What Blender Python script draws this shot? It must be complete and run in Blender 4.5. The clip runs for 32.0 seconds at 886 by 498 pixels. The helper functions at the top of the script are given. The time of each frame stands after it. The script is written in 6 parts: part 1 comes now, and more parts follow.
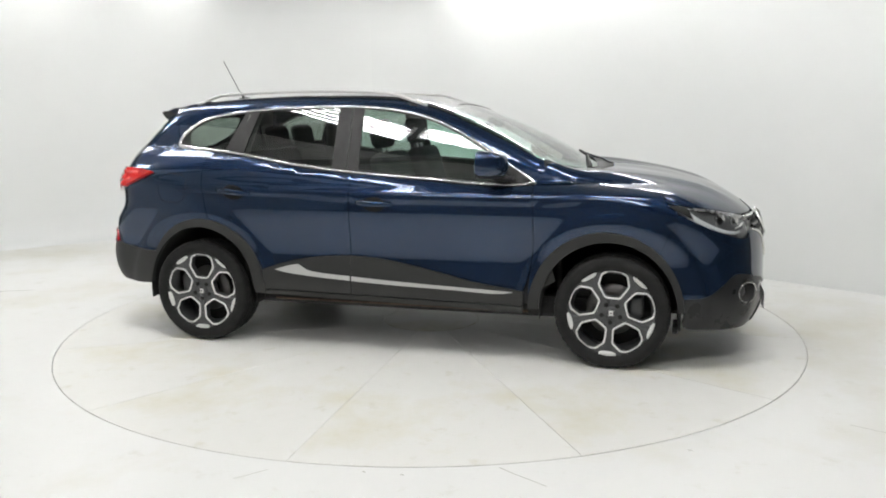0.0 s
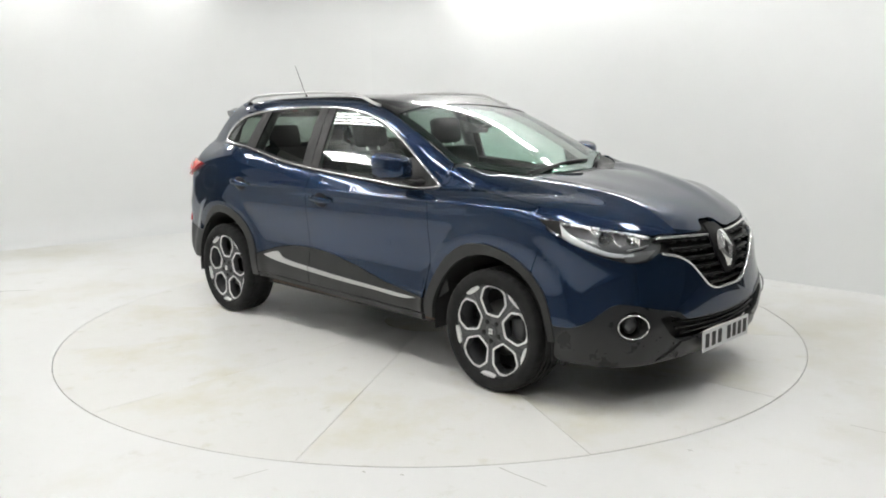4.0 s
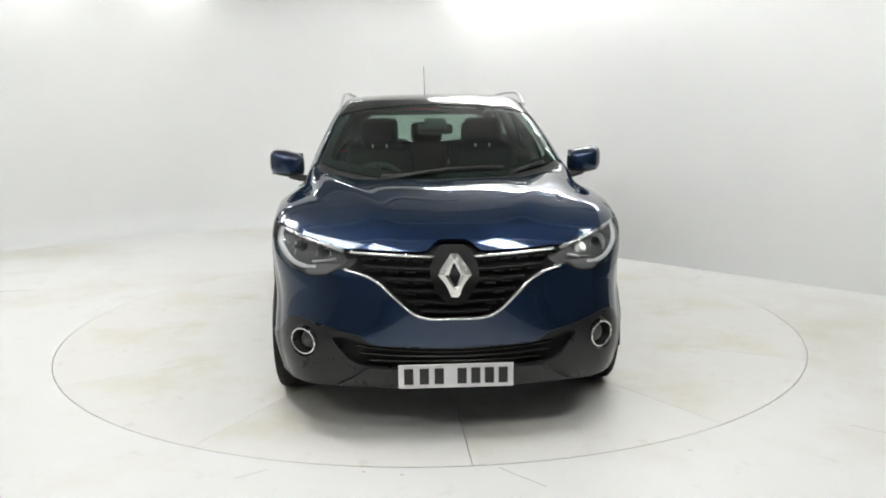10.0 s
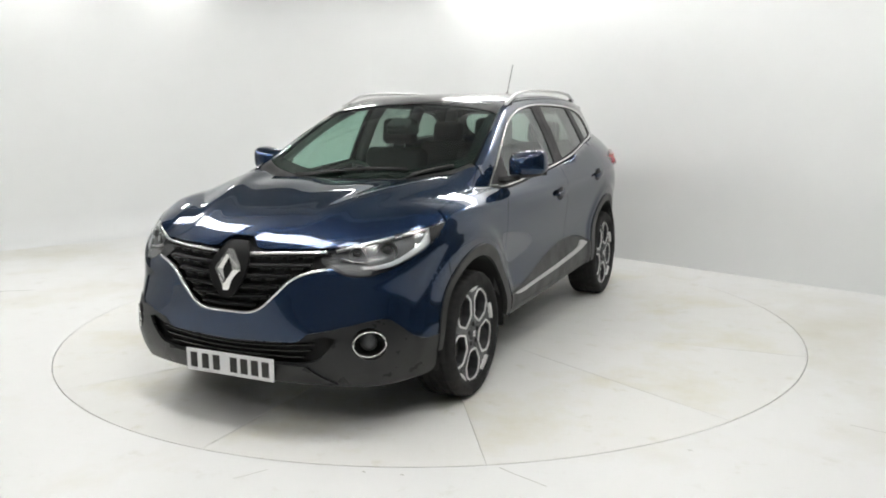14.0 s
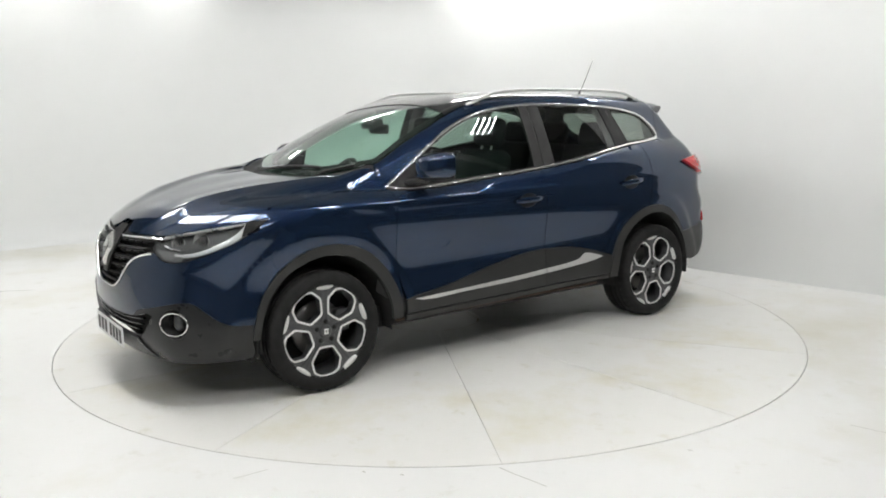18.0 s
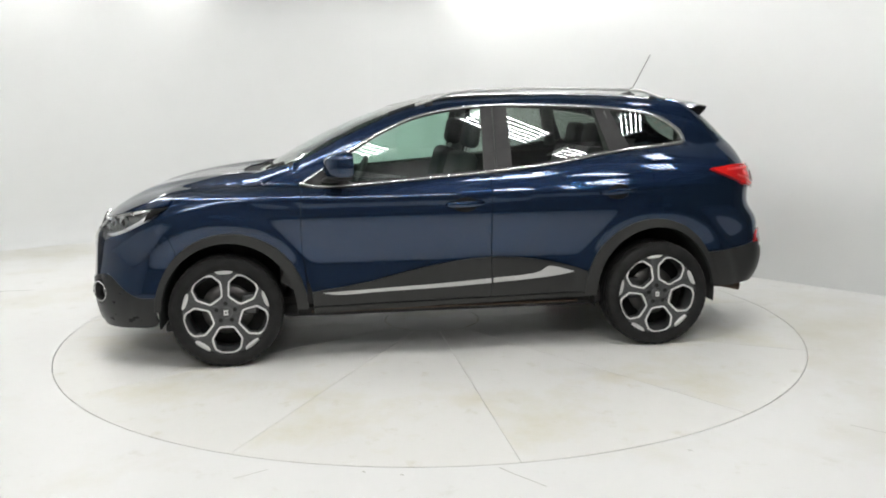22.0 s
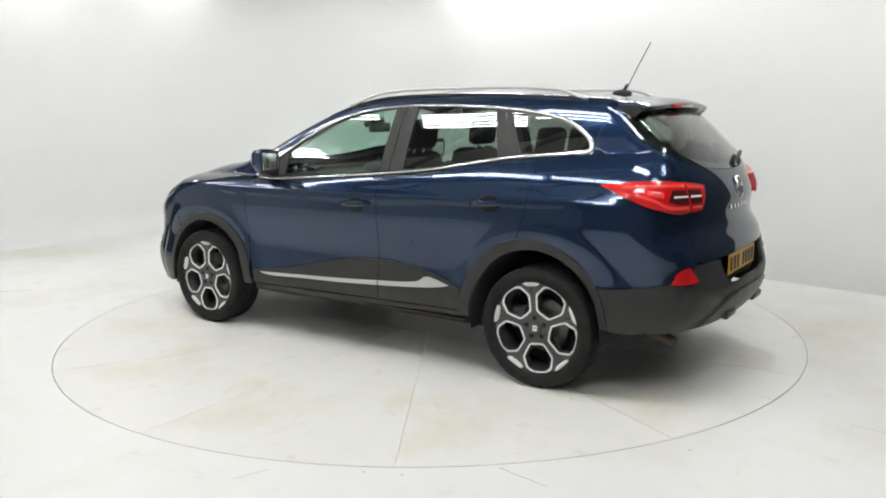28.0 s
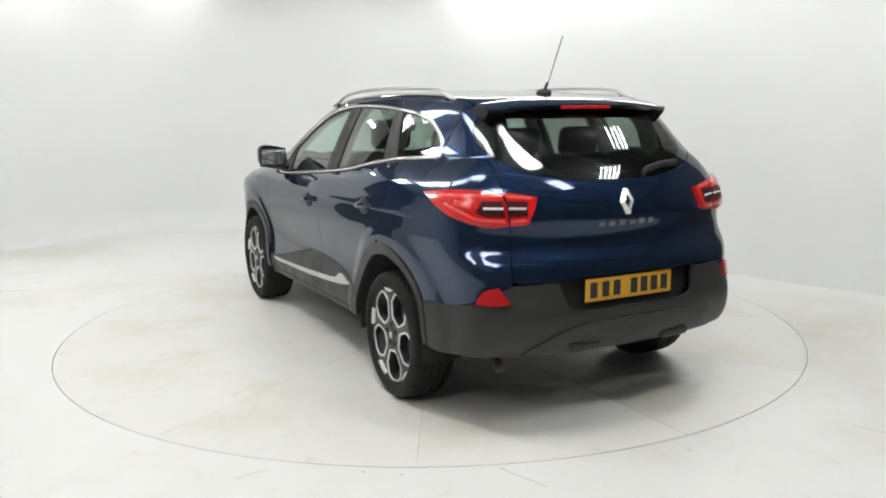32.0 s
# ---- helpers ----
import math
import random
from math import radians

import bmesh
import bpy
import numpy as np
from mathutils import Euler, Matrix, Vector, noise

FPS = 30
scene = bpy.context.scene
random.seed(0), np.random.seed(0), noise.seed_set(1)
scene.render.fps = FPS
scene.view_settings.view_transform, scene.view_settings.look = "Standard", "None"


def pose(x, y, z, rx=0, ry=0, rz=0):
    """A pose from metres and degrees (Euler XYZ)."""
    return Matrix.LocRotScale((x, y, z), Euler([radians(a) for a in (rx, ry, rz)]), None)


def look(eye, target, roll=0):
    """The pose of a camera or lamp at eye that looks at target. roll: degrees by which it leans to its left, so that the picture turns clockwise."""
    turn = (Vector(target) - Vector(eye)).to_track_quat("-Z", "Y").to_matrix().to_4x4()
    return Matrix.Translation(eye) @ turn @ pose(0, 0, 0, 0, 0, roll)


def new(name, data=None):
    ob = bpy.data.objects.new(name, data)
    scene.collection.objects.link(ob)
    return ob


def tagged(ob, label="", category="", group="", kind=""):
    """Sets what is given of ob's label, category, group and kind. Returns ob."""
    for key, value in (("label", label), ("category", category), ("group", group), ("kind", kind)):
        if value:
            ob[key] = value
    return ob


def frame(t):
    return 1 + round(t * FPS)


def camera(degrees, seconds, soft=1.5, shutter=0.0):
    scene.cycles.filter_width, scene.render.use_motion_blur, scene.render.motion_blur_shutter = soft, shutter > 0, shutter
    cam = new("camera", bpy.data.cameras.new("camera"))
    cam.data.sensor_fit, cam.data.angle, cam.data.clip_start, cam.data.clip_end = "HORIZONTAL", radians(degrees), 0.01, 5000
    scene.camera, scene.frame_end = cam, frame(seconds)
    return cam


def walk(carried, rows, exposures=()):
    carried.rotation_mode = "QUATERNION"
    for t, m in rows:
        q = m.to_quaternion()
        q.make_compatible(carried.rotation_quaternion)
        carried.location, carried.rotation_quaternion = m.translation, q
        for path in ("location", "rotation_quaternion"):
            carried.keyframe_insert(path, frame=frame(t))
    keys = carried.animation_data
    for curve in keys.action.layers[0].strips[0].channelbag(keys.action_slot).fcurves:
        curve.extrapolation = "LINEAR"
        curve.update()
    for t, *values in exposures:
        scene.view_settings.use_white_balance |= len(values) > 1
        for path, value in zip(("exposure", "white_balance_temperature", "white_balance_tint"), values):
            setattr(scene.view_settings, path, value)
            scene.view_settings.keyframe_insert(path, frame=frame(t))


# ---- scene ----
# The camera stands still; the car turns on a turntable before it.
EYE = Vector((0.0, -5.739, 1.495))
YAW, PITCH = radians(0.862), radians(-9.744)
AIM = EYE + Vector((math.sin(YAW) * math.cos(PITCH), math.cos(YAW) * math.cos(PITCH), math.sin(PITCH)))
cam = camera(56.87, 32.0, soft=1.9)
walk(cam, [(0.0, look(EYE, AIM, -0.624)), (32.0, look(EYE, AIM, -0.624))])
scene.view_settings.exposure = 0.0

# ---- world and lamps ----
world = bpy.data.worlds.new("world")
scene.world = world
world.use_nodes = True
world.node_tree.nodes["Background"].inputs[0].default_value = (0.75, 0.78, 0.8, 1)
world.node_tree.nodes["Background"].inputs[1].default_value = 0.05
TUBE_GLOW = 66.0

# ---- materials ----
def material(name, color, rough=0.5, metal=0.0, **extra):
    """A Principled material; extra sets further inputs by name."""
    m = bpy.data.materials.new(name)
    m.use_nodes = True
    b = m.node_tree.nodes["Principled BSDF"]
    b.inputs["Base Color"].default_value = (*color, 1)
    b.inputs["Roughness"].default_value = rough
    b.inputs["Metallic"].default_value = metal
    for key, value in extra.items():
        b.inputs[key.replace("_", " ")].default_value = value
    return m


def node(m, kind, **values):
    n = m.node_tree.nodes.new(kind)
    for key, value in values.items():
        n.inputs[key.replace("_", " ")].default_value = value
    return n


def noise_of(m, scale, detail=4.0, rough=0.6, stretch=None):
    tc = m.node_tree.nodes.new("ShaderNodeTexCoord")
    n = node(m, "ShaderNodeTexNoise", Scale=scale, Detail=detail, Roughness=rough)
    if stretch:
        mp = m.node_tree.nodes.new("ShaderNodeMapping")
        mp.inputs["Scale"].default_value = stretch
        m.node_tree.links.new(tc.outputs["Object"], mp.inputs["Vector"])
        m.node_tree.links.new(mp.outputs["Vector"], n.inputs["Vector"])
    else:
        m.node_tree.links.new(tc.outputs["Object"], n.inputs["Vector"])
    return n


def ramp(m, source, stops):
    r = m.node_tree.nodes.new("ShaderNodeValToRGB")
    while len(r.color_ramp.elements) < len(stops):
        r.color_ramp.elements.new(0.5)
    for e, (at, c) in zip(r.color_ramp.elements, stops):
        e.position, e.color = at, (*c, 1) if len(c) == 3 else c
    m.node_tree.links.new(source, r.inputs["Fac"])
    return r.outputs["Color"]


def mix(m, fac, a, b, mode="MIX"):
    n = m.node_tree.nodes.new("ShaderNodeMix")
    n.data_type, n.blend_type = "RGBA", mode
    for slot, v in ((n.inputs[0], fac), (n.inputs[6], a), (n.inputs[7], b)):
        if isinstance(v, bpy.types.NodeSocket):
            m.node_tree.links.new(v, slot)
        elif isinstance(v, (int, float)):
            slot.default_value = v
        else:
            slot.default_value = (*v, 1)
    return n.outputs[2]


def plug(m, source, name):
    m.node_tree.links.new(source, m.node_tree.nodes["Principled BSDF"].inputs[name])


def relief(m, source, strength, distance=0.002):
    b = node(m, "ShaderNodeBump", Strength=strength, Distance=distance)
    m.node_tree.links.new(source, b.inputs["Height"])
    plug(m, b.outputs["Normal"], "Normal")


def wear(m, scale, low, high, fine=None):
    """Roughness that wanders between two values, and fine relief."""
    n = noise_of(m, scale)
    plug(m, ramp(m, n.outputs["Fac"], [(0.35, (low,) * 3), (0.65, (high,) * 3)]), "Roughness")
    if fine:
        relief(m, noise_of(m, fine[0], 3).outputs["Fac"], fine[1], fine[2])


def stained(name, base, stains, rough, seed_scale):
    """Painted floor: base colour, warm stains at two scales, scuffs."""
    m = material(name, base, rough)
    big = noise_of(m, seed_scale, 6, 0.65)
    f1 = ramp(m, big.outputs["Fac"], [(0.50, (0, 0, 0)), (0.72, (1, 1, 1))])
    c = mix(m, f1, base, stains)
    small = noise_of(m, seed_scale * 9, 5, 0.7)
    f2 = ramp(m, small.outputs["Fac"], [(0.60, (0, 0, 0)), (0.78, (0.55, 0.55, 0.55))])
    c = mix(m, f2, c, tuple(v * 0.86 for v in stains))
    scuff = noise_of(m, 3.0, 6, 0.75, (1.0, 7.0, 1.0))
    f3 = ramp(m, scuff.outputs["Fac"], [(0.66, (0, 0, 0)), (0.74, (0.35, 0.35, 0.35))])
    plug(m, mix(m, f3, c, tuple(v * 0.75 for v in stains)), "Base Color")
    plug(m, ramp(m, small.outputs["Fac"], [(0.3, (rough - 0.08,) * 3), (0.7, (rough + 0.12,) * 3)]), "Roughness")
    relief(m, noise_of(m, 60, 3).outputs["Fac"], 0.08, 0.001)
    return m


FLOOR = stained("painted_floor", (0.80, 0.80, 0.785), (0.70, 0.68, 0.60), 0.42, 0.55)
PLATE = stained("turntable_paint", (0.785, 0.78, 0.75), (0.67, 0.635, 0.49), 0.40, 0.8)
PLATESEAM = material("plate_seam_dirt", (0.62, 0.59, 0.49), 0.8)
wear(PLATESEAM, 40, 0.7, 0.9)
n_ = noise_of(PLATESEAM, 2.2, 4)
plug(PLATESEAM, ramp(PLATESEAM, n_.outputs["Fac"], [(0.42, (0.76, 0.75, 0.70)), (0.62, (0.50, 0.46, 0.36))]), "Base Color")
SEAM = material("seam_dirt", (0.45, 0.44, 0.40), 0.8)
wear(SEAM, 40, 0.7, 0.9)
WALL = material("wall_paint", (0.78, 0.79, 0.785), 0.55)
n_ = noise_of(WALL, 0.6, 5)
plug(WALL, ramp(WALL, n_.outputs["Fac"], [(0.3, (0.76, 0.77, 0.765)), (0.7, (0.80, 0.81, 0.805))]), "Base Color")
relief(WALL, noise_of(WALL, 90, 3).outputs["Fac"], 0.05, 0.001)
CEILING = material("ceiling_paint", (0.22, 0.222, 0.22), 0.8)
wear(CEILING, 3, 0.7, 0.9)
PALECEILING = material("pale_ceiling_paint", (0.62, 0.625, 0.62), 0.8)
wear(PALECEILING, 3, 0.7, 0.9)
HALL = material("hall_wall_paint", (0.07, 0.072, 0.075), 0.7)
wear(HALL, 3, 0.6, 0.8)
GREYHALL = material("pale_hall_paint", (0.50, 0.505, 0.50), 0.7)
wear(GREYHALL, 3, 0.6, 0.8)
DIMHALL = material("grey_hall_paint", (0.16, 0.162, 0.16), 0.7)
wear(DIMHALL, 3, 0.6, 0.8)
STEEL = material("truss_paint", (0.20, 0.20, 0.205), 0.5, 0.3)
wear(STEEL, 8, 0.4, 0.6)
HOUSING = material("lamp_housing", (0.7, 0.7, 0.7), 0.5)
wear(HOUSING, 8, 0.4, 0.6)
TUBE = bpy.data.materials.new("tube_glow")
TUBE.use_nodes = True
TUBE.node_tree.nodes.remove(TUBE.node_tree.nodes["Principled BSDF"])
em_ = node(TUBE, "ShaderNodeEmission", Color=(0.995, 0.99, 0.968, 1), Strength=TUBE_GLOW)
TUBE.node_tree.links.new(em_.outputs[0], TUBE.node_tree.nodes["Material Output"].inputs["Surface"])

# Car paint: a dark blue ground under clear lacquer, and the soft blue sheen of the flakes.
PAINT = material("blue_metallic_paint", (0.0058, 0.0120, 0.0235), 0.5, 0.0, Coat_Weight=1.0, Coat_Roughness=0.006, Coat_IOR=1.57, Specular_IOR_Level=0.0)
fl_ = noise_of(PAINT, 1400, 2)
flake_ = ramp(PAINT, fl_.outputs["Fac"], [(0.35, (0, 0, 0)), (0.7, (1, 1, 1))])
last_ = PAINT.node_tree.nodes["Principled BSDF"].outputs[0]
# the lacquer's own gloss takes over from the flakes where it is seen at a slant
slant_ = node(PAINT, "ShaderNodeLayerWeight", Blend=0.5)
cover_ = ramp(PAINT, slant_.outputs["Facing"], [(0.42, (1, 1, 1)), (0.80, (0.12, 0.12, 0.12))])
for rough_, dim_, bright_ in ((0.14, (0.0019, 0.0080, 0.0200), (0.0045, 0.0188, 0.0480)), (0.46, (0.0013, 0.0033, 0.0120), (0.0027, 0.0072, 0.0265))):
    sheen_ = node(PAINT, "ShaderNodeBsdfGlossy", Roughness=rough_)
    sheen_.distribution = "BECKMANN"
    PAINT.node_tree.links.new(mix(PAINT, 1.0, mix(PAINT, flake_, dim_, bright_), cover_, "MULTIPLY"), sheen_.inputs["Color"])
    add_ = PAINT.node_tree.nodes.new("ShaderNodeAddShader")
    PAINT.node_tree.links.new(last_, add_.inputs[0])
    PAINT.node_tree.links.new(sheen_.outputs[0], add_.inputs[1])
    last_ = add_.outputs[0]
PAINT.node_tree.links.new(last_, PAINT.node_tree.nodes["Material Output"].inputs["Surface"])
CLAD = material("black_grained_plastic", (0.029, 0.0295, 0.029), 0.45, 0.0, Specular_IOR_Level=0.38)
wear(CLAD, 6, 0.36, 0.5, (420, 0.25, 0.0006))
SATINBLACK = material("satin_black_bumper", (0.020, 0.0205, 0.021), 0.32, 0.0, Specular_IOR_Level=0.35)
wear(SATINBLACK, 9, 0.26, 0.38, (420, 0.15, 0.0005))
GRILLE = material("black_grille_plastic", (0.011, 0.011, 0.011), 0.35, 0.0, Specular_IOR_Level=0.14)
wear(GRILLE, 14, 0.28, 0.42)
HALLFLOOR = material("dark_hall_floor", (0.09, 0.09, 0.092), 0.6)
wear(HALLFLOOR, 2, 0.5, 0.7)
GLOSSBLACK = material("gloss_black_plastic", (0.008, 0.008, 0.008), 0.12, 0.0, Coat_Weight=0.5)
wear(GLOSSBLACK, 12, 0.08, 0.18)
MATTBLACK = material("matt_black_plastic", (0.018, 0.018, 0.018), 0.6)
wear(MATTBLACK, 9, 0.5, 0.7)
CHROME = material("polished_chrome", (0.86, 0.86, 0.84), 0.1, 0.88)
wear(CHROME, 25, 0.07, 0.15)
SATIN = material("satin_aluminium", (0.62, 0.62, 0.61), 0.42, 0.6)
wear(SATIN, 20, 0.36, 0.48)
TRIM = material("brushed_silver_trim", (0.55, 0.55, 0.54), 0.4, 0.2)
wear(TRIM, 30, 0.34, 0.46)
MACHINED = material("machined_alloy", (0.76, 0.76, 0.755), 0.38, 0.15)
wear(MACHINED, 60, 0.3, 0.42)
ALLOY = material("grey_alloy_paint", (0.085, 0.087, 0.09), 0.38, 0.5, Coat_Weight=0.4)
wear(ALLOY, 18, 0.3, 0.46)
RUBBER = material("tyre_rubber", (0.017, 0.017, 0.0168), 0.75, 0.0, Specular_IOR_Level=0.22)
wear(RUBBER, 14, 0.6, 0.85, (160, 0.3, 0.001))
DISC = material("brake_steel", (0.17, 0.165, 0.16), 0.42, 0.8)
wear(DISC, 30, 0.28, 0.5)
LINER = material("wheel_liner", (0.018, 0.018, 0.018), 0.9)
wear(LINER, 7, 0.8, 0.95)
FABRIC = material("dark_seat_fabric", (0.019, 0.019, 0.0195), 0.9, 0.0, Specular_IOR_Level=0.1)
wear(FABRIC, 9, 0.85, 0.95, (300, 0.5, 0.001))
TRIMGREY = material("grey_cabin_trim", (0.10, 0.10, 0.098), 0.7)
wear(TRIMGREY, 9, 0.6, 0.8)
HEADLINING = material("pale_headlining", (0.42, 0.42, 0.40), 0.9)
wear(HEADLINING, 12, 0.85, 0.95)
DASH = material("dark_dash_plastic", (0.03, 0.03, 0.03), 0.6)
wear(DASH, 9, 0.5, 0.7, (300, 0.3, 0.0006))
RED = material("red_lamp_lens", (0.62, 0.012, 0.012), 0.12, 0.0, Coat_Weight=1.0, Subsurface_Weight=0.0)
wear(RED, 30, 0.08, 0.2)
BRIGHTRED = material("bright_red_lens", (0.82, 0.050, 0.045), 0.2, 0.0, Coat_Weight=1.0)
wear(BRIGHTRED, 30, 0.14, 0.26)
DARKRED = material("dark_red_lens", (0.42, 0.010, 0.012), 0.15, 0.0, Coat_Weight=1.0)
wear(DARKRED, 30, 0.1, 0.2)
AMBER = material("amber_bulb", (0.75, 0.22, 0.04), 0.25)
wear(AMBER, 30, 0.2, 0.3)
LAMPRIB = material("ribbed_lamp_base", (0.20, 0.20, 0.205), 0.35, 0.3)
REFLECTOR = material("lamp_reflector", (0.72, 0.72, 0.72), 0.28, 0.9)
wear(REFLECTOR, 6, 0.24, 0.32)
LAMPDARK = material("lamp_bezel", (0.075, 0.077, 0.080), 0.4, 0.2)
wear(LAMPDARK, 6, 0.35, 0.45)
SMOKED = material("smoked_lamp_centre", (0.06, 0.008, 0.009), 0.45, 0.0, Specular_IOR_Level=0.12)
wear(SMOKED, 30, 0.4, 0.5)
DRL = material("clear_light_guide", (0.74, 0.76, 0.77), 0.15, 0.1, Coat_Weight=1.0)
wear(DRL, 30, 0.1, 0.2)
PLATEWHITE = material("white_plate", (0.74, 0.74, 0.74), 0.35)
wear(PLATEWHITE, 25, 0.3, 0.45)
PLATEYELLOW = material("yellow_plate", (0.75, 0.40, 0.03), 0.35)
wear(PLATEYELLOW, 25, 0.3, 0.45)
INK = material("plate_ink", (0.02, 0.018, 0.016), 0.5)
wear(INK, 25, 0.4, 0.6)
RUST = material("rusty_exhaust", (0.10, 0.07, 0.05), 0.7, 0.5)
wear(RUST, 25, 0.55, 0.8)


def glass(name, tint, gloss=0.0):
    """A thin pane: tinted see-through, with a mirror sheen that grows at grazing angles."""
    m = bpy.data.materials.new(name)
    m.use_nodes = True
    nt = m.node_tree
    nt.nodes.remove(nt.nodes["Principled BSDF"])
    tr = node(m, "ShaderNodeBsdfTransparent", Color=(*tint, 1))
    gl = node(m, "ShaderNodeBsdfGlossy", Color=(1, 1, 1, 1), Roughness=0.0)
    fr = node(m, "ShaderNodeLayerWeight", Blend=0.5)
    mx = nt.nodes.new("ShaderNodeMixShader")
    pw = nt.nodes.new("ShaderNodeMath")
    pw.operation = "POWER"
    pw.inputs[1].default_value = 5.0
    ad = nt.nodes.new("ShaderNodeMath")
    ad.operation = "MULTIPLY_ADD"
    ad.use_clamp = True
    ad.inputs[1].default_value = 0.92
    ad.inputs[2].default_value = 0.04 + gloss
    nt.links.new(fr.outputs["Facing"], pw.inputs[0])
    nt.links.new(pw.outputs[0], ad.inputs[0])
    nt.links.new(ad.outputs[0], mx.inputs[0])
    nt.links.new(tr.outputs[0], mx.inputs[1])
    nt.links.new(gl.outputs[0], mx.inputs[2])
    nt.links.new(mx.outputs[0], nt.nodes["Material Output"].inputs["Surface"])
    return m


GLASS = glass("green_tinted_glass", (0.62, 0.80, 0.72), 0.058)
PRIVACY = glass("dark_privacy_glass", (0.42, 0.48, 0.44), 0.055)
TAILGLASS = glass("tinted_tailgate_glass", (0.46, 0.53, 0.49), 0.035)
CLEAR = glass("clear_lamp_lens", (0.94, 0.95, 0.95), 0.02)

# ---- helpers for meshes ----
def mesh_object(name, bm, mat, parent=None, smooth=True, label=""):
    me = bpy.data.meshes.new(name)
    bm.to_mesh(me)
    bm.free()
    return link_mesh(name, me, mat, parent, smooth, label)


def link_mesh(name, me, mat, parent=None, smooth=True, label=""):
    if not me.materials:
        me.materials.append(mat)
    if smooth:
        me.polygons.foreach_set("use_smooth", [True] * len(me.polygons))
    ob = new(name, me)
    if parent is not None:
        ob.parent = parent
    if label:
        ob["label"] = label
    return ob


def part(name, bm, mat, parent, label="", smooth=True):
    return mesh_object(name, bm, mat, parent, smooth, label)


def box(bm, size, at=(0, 0, 0), turn=None, bevel=0.0, segments=2):
    """Adds a bevelled box to bm."""
    m = Matrix.Translation(at) @ (turn.to_4x4() if turn else Matrix()) @ Matrix.Diagonal((*size, 1))
    r = bmesh.ops.create_cube(bm, size=1.0, matrix=m)
    if bevel:
        edges = list({e for v in r["verts"] for e in v.link_edges})
        bmesh.ops.bevel(bm, geom=edges, offset=bevel, segments=segments, affect="EDGES", profile=0.5)
    return bm


def sharp(ob, degrees=35):
    """Marks edges steeper than that as sharp."""
    bm = bmesh.new()
    bm.from_mesh(ob.data)
    for e in bm.edges:
        if len(e.link_faces) == 2 and e.calc_face_angle() > radians(degrees):
            e.smooth = False
    bm.to_mesh(ob.data)
    bm.free()
    return ob


def thing(name, label, category, group="", kind=""):
    return tagged(new(name), label, category, group, kind)


# ---- the studio ----
# Foot of the wall, from the right side behind the camera round to the left; the far corner is rounded.
def arc(cx, cy, r, a0, a1, n):
    return [(cx + r * math.cos(radians(a0 + (a1 - a0) * i / n)), cy + r * math.sin(radians(a0 + (a1 - a0) * i / n))) for i in range(n + 1)]


WALL_FOOT = [(4.0, 0.03)] + [(4.0 - 4.03 * i / 8, 0.03 + 4.30 * i / 8) for i in range(1, 9)]
WALL_FOOT += [(-0.12, 4.40), (-0.30, 4.49), (-0.7, 4.64), (-1.3, 4.83), (-1.8, 4.96), (-2.2, 5.0), (-2.6, 4.93), (-3.33, 4.62), (-3.89, 4.22), (-4.4, 3.84), (-4.95, 3.42), (-5.1, 3.31)]
TOP = 3.6


def wall_strip(name, foot, z0, z1, thick, mat, cove=0.0):
    """A wall along a line in plan, with its thickness behind it and a cove at its foot."""
    bm = bmesh.new()
    rows = [(0.0, z0)]
    if cove:
        rows = [(-cove * (1 - math.sin(a)), z0 + cove * (1 - math.cos(a))) for a in [radians(90 * i / 8) for i in range(9)]]
    else:
        rows = [(0.0, z0)]
    rows.append((0.0, z1))
    pts = [Vector((*p, 0)) for p in foot]
    outs = []
    for i in range(len(pts)):
        d = (pts[min(i + 1, len(pts) - 1)] - pts[max(i - 1, 0)]).normalized()
        outs.append(Vector((d.y, -d.x, 0)))
    inner = [[bm.verts.new(p + o * r + Vector((0, 0, z))) for r, z in rows] for p, o in zip(pts, outs)]
    back = [[bm.verts.new(p + o * thick + Vector((0, 0, z))) for z in (z0, z1)] for p, o in zip(pts, outs)]
    for i in range(len(pts) - 1):
        for k in range(len(rows) - 1):
            bm.faces.new((inner[i][k], inner[i][k + 1], inner[i + 1][k + 1], inner[i + 1][k]))
        bm.faces.new((back[i][1], back[i][0], back[i + 1][0], back[i + 1][1]))
        bm.faces.new((inner[i][-1], back[i][1], back[i + 1][1], inner[i + 1][-1]))
    bmesh.ops.recalc_face_normals(bm, faces=bm.faces)
    return bm


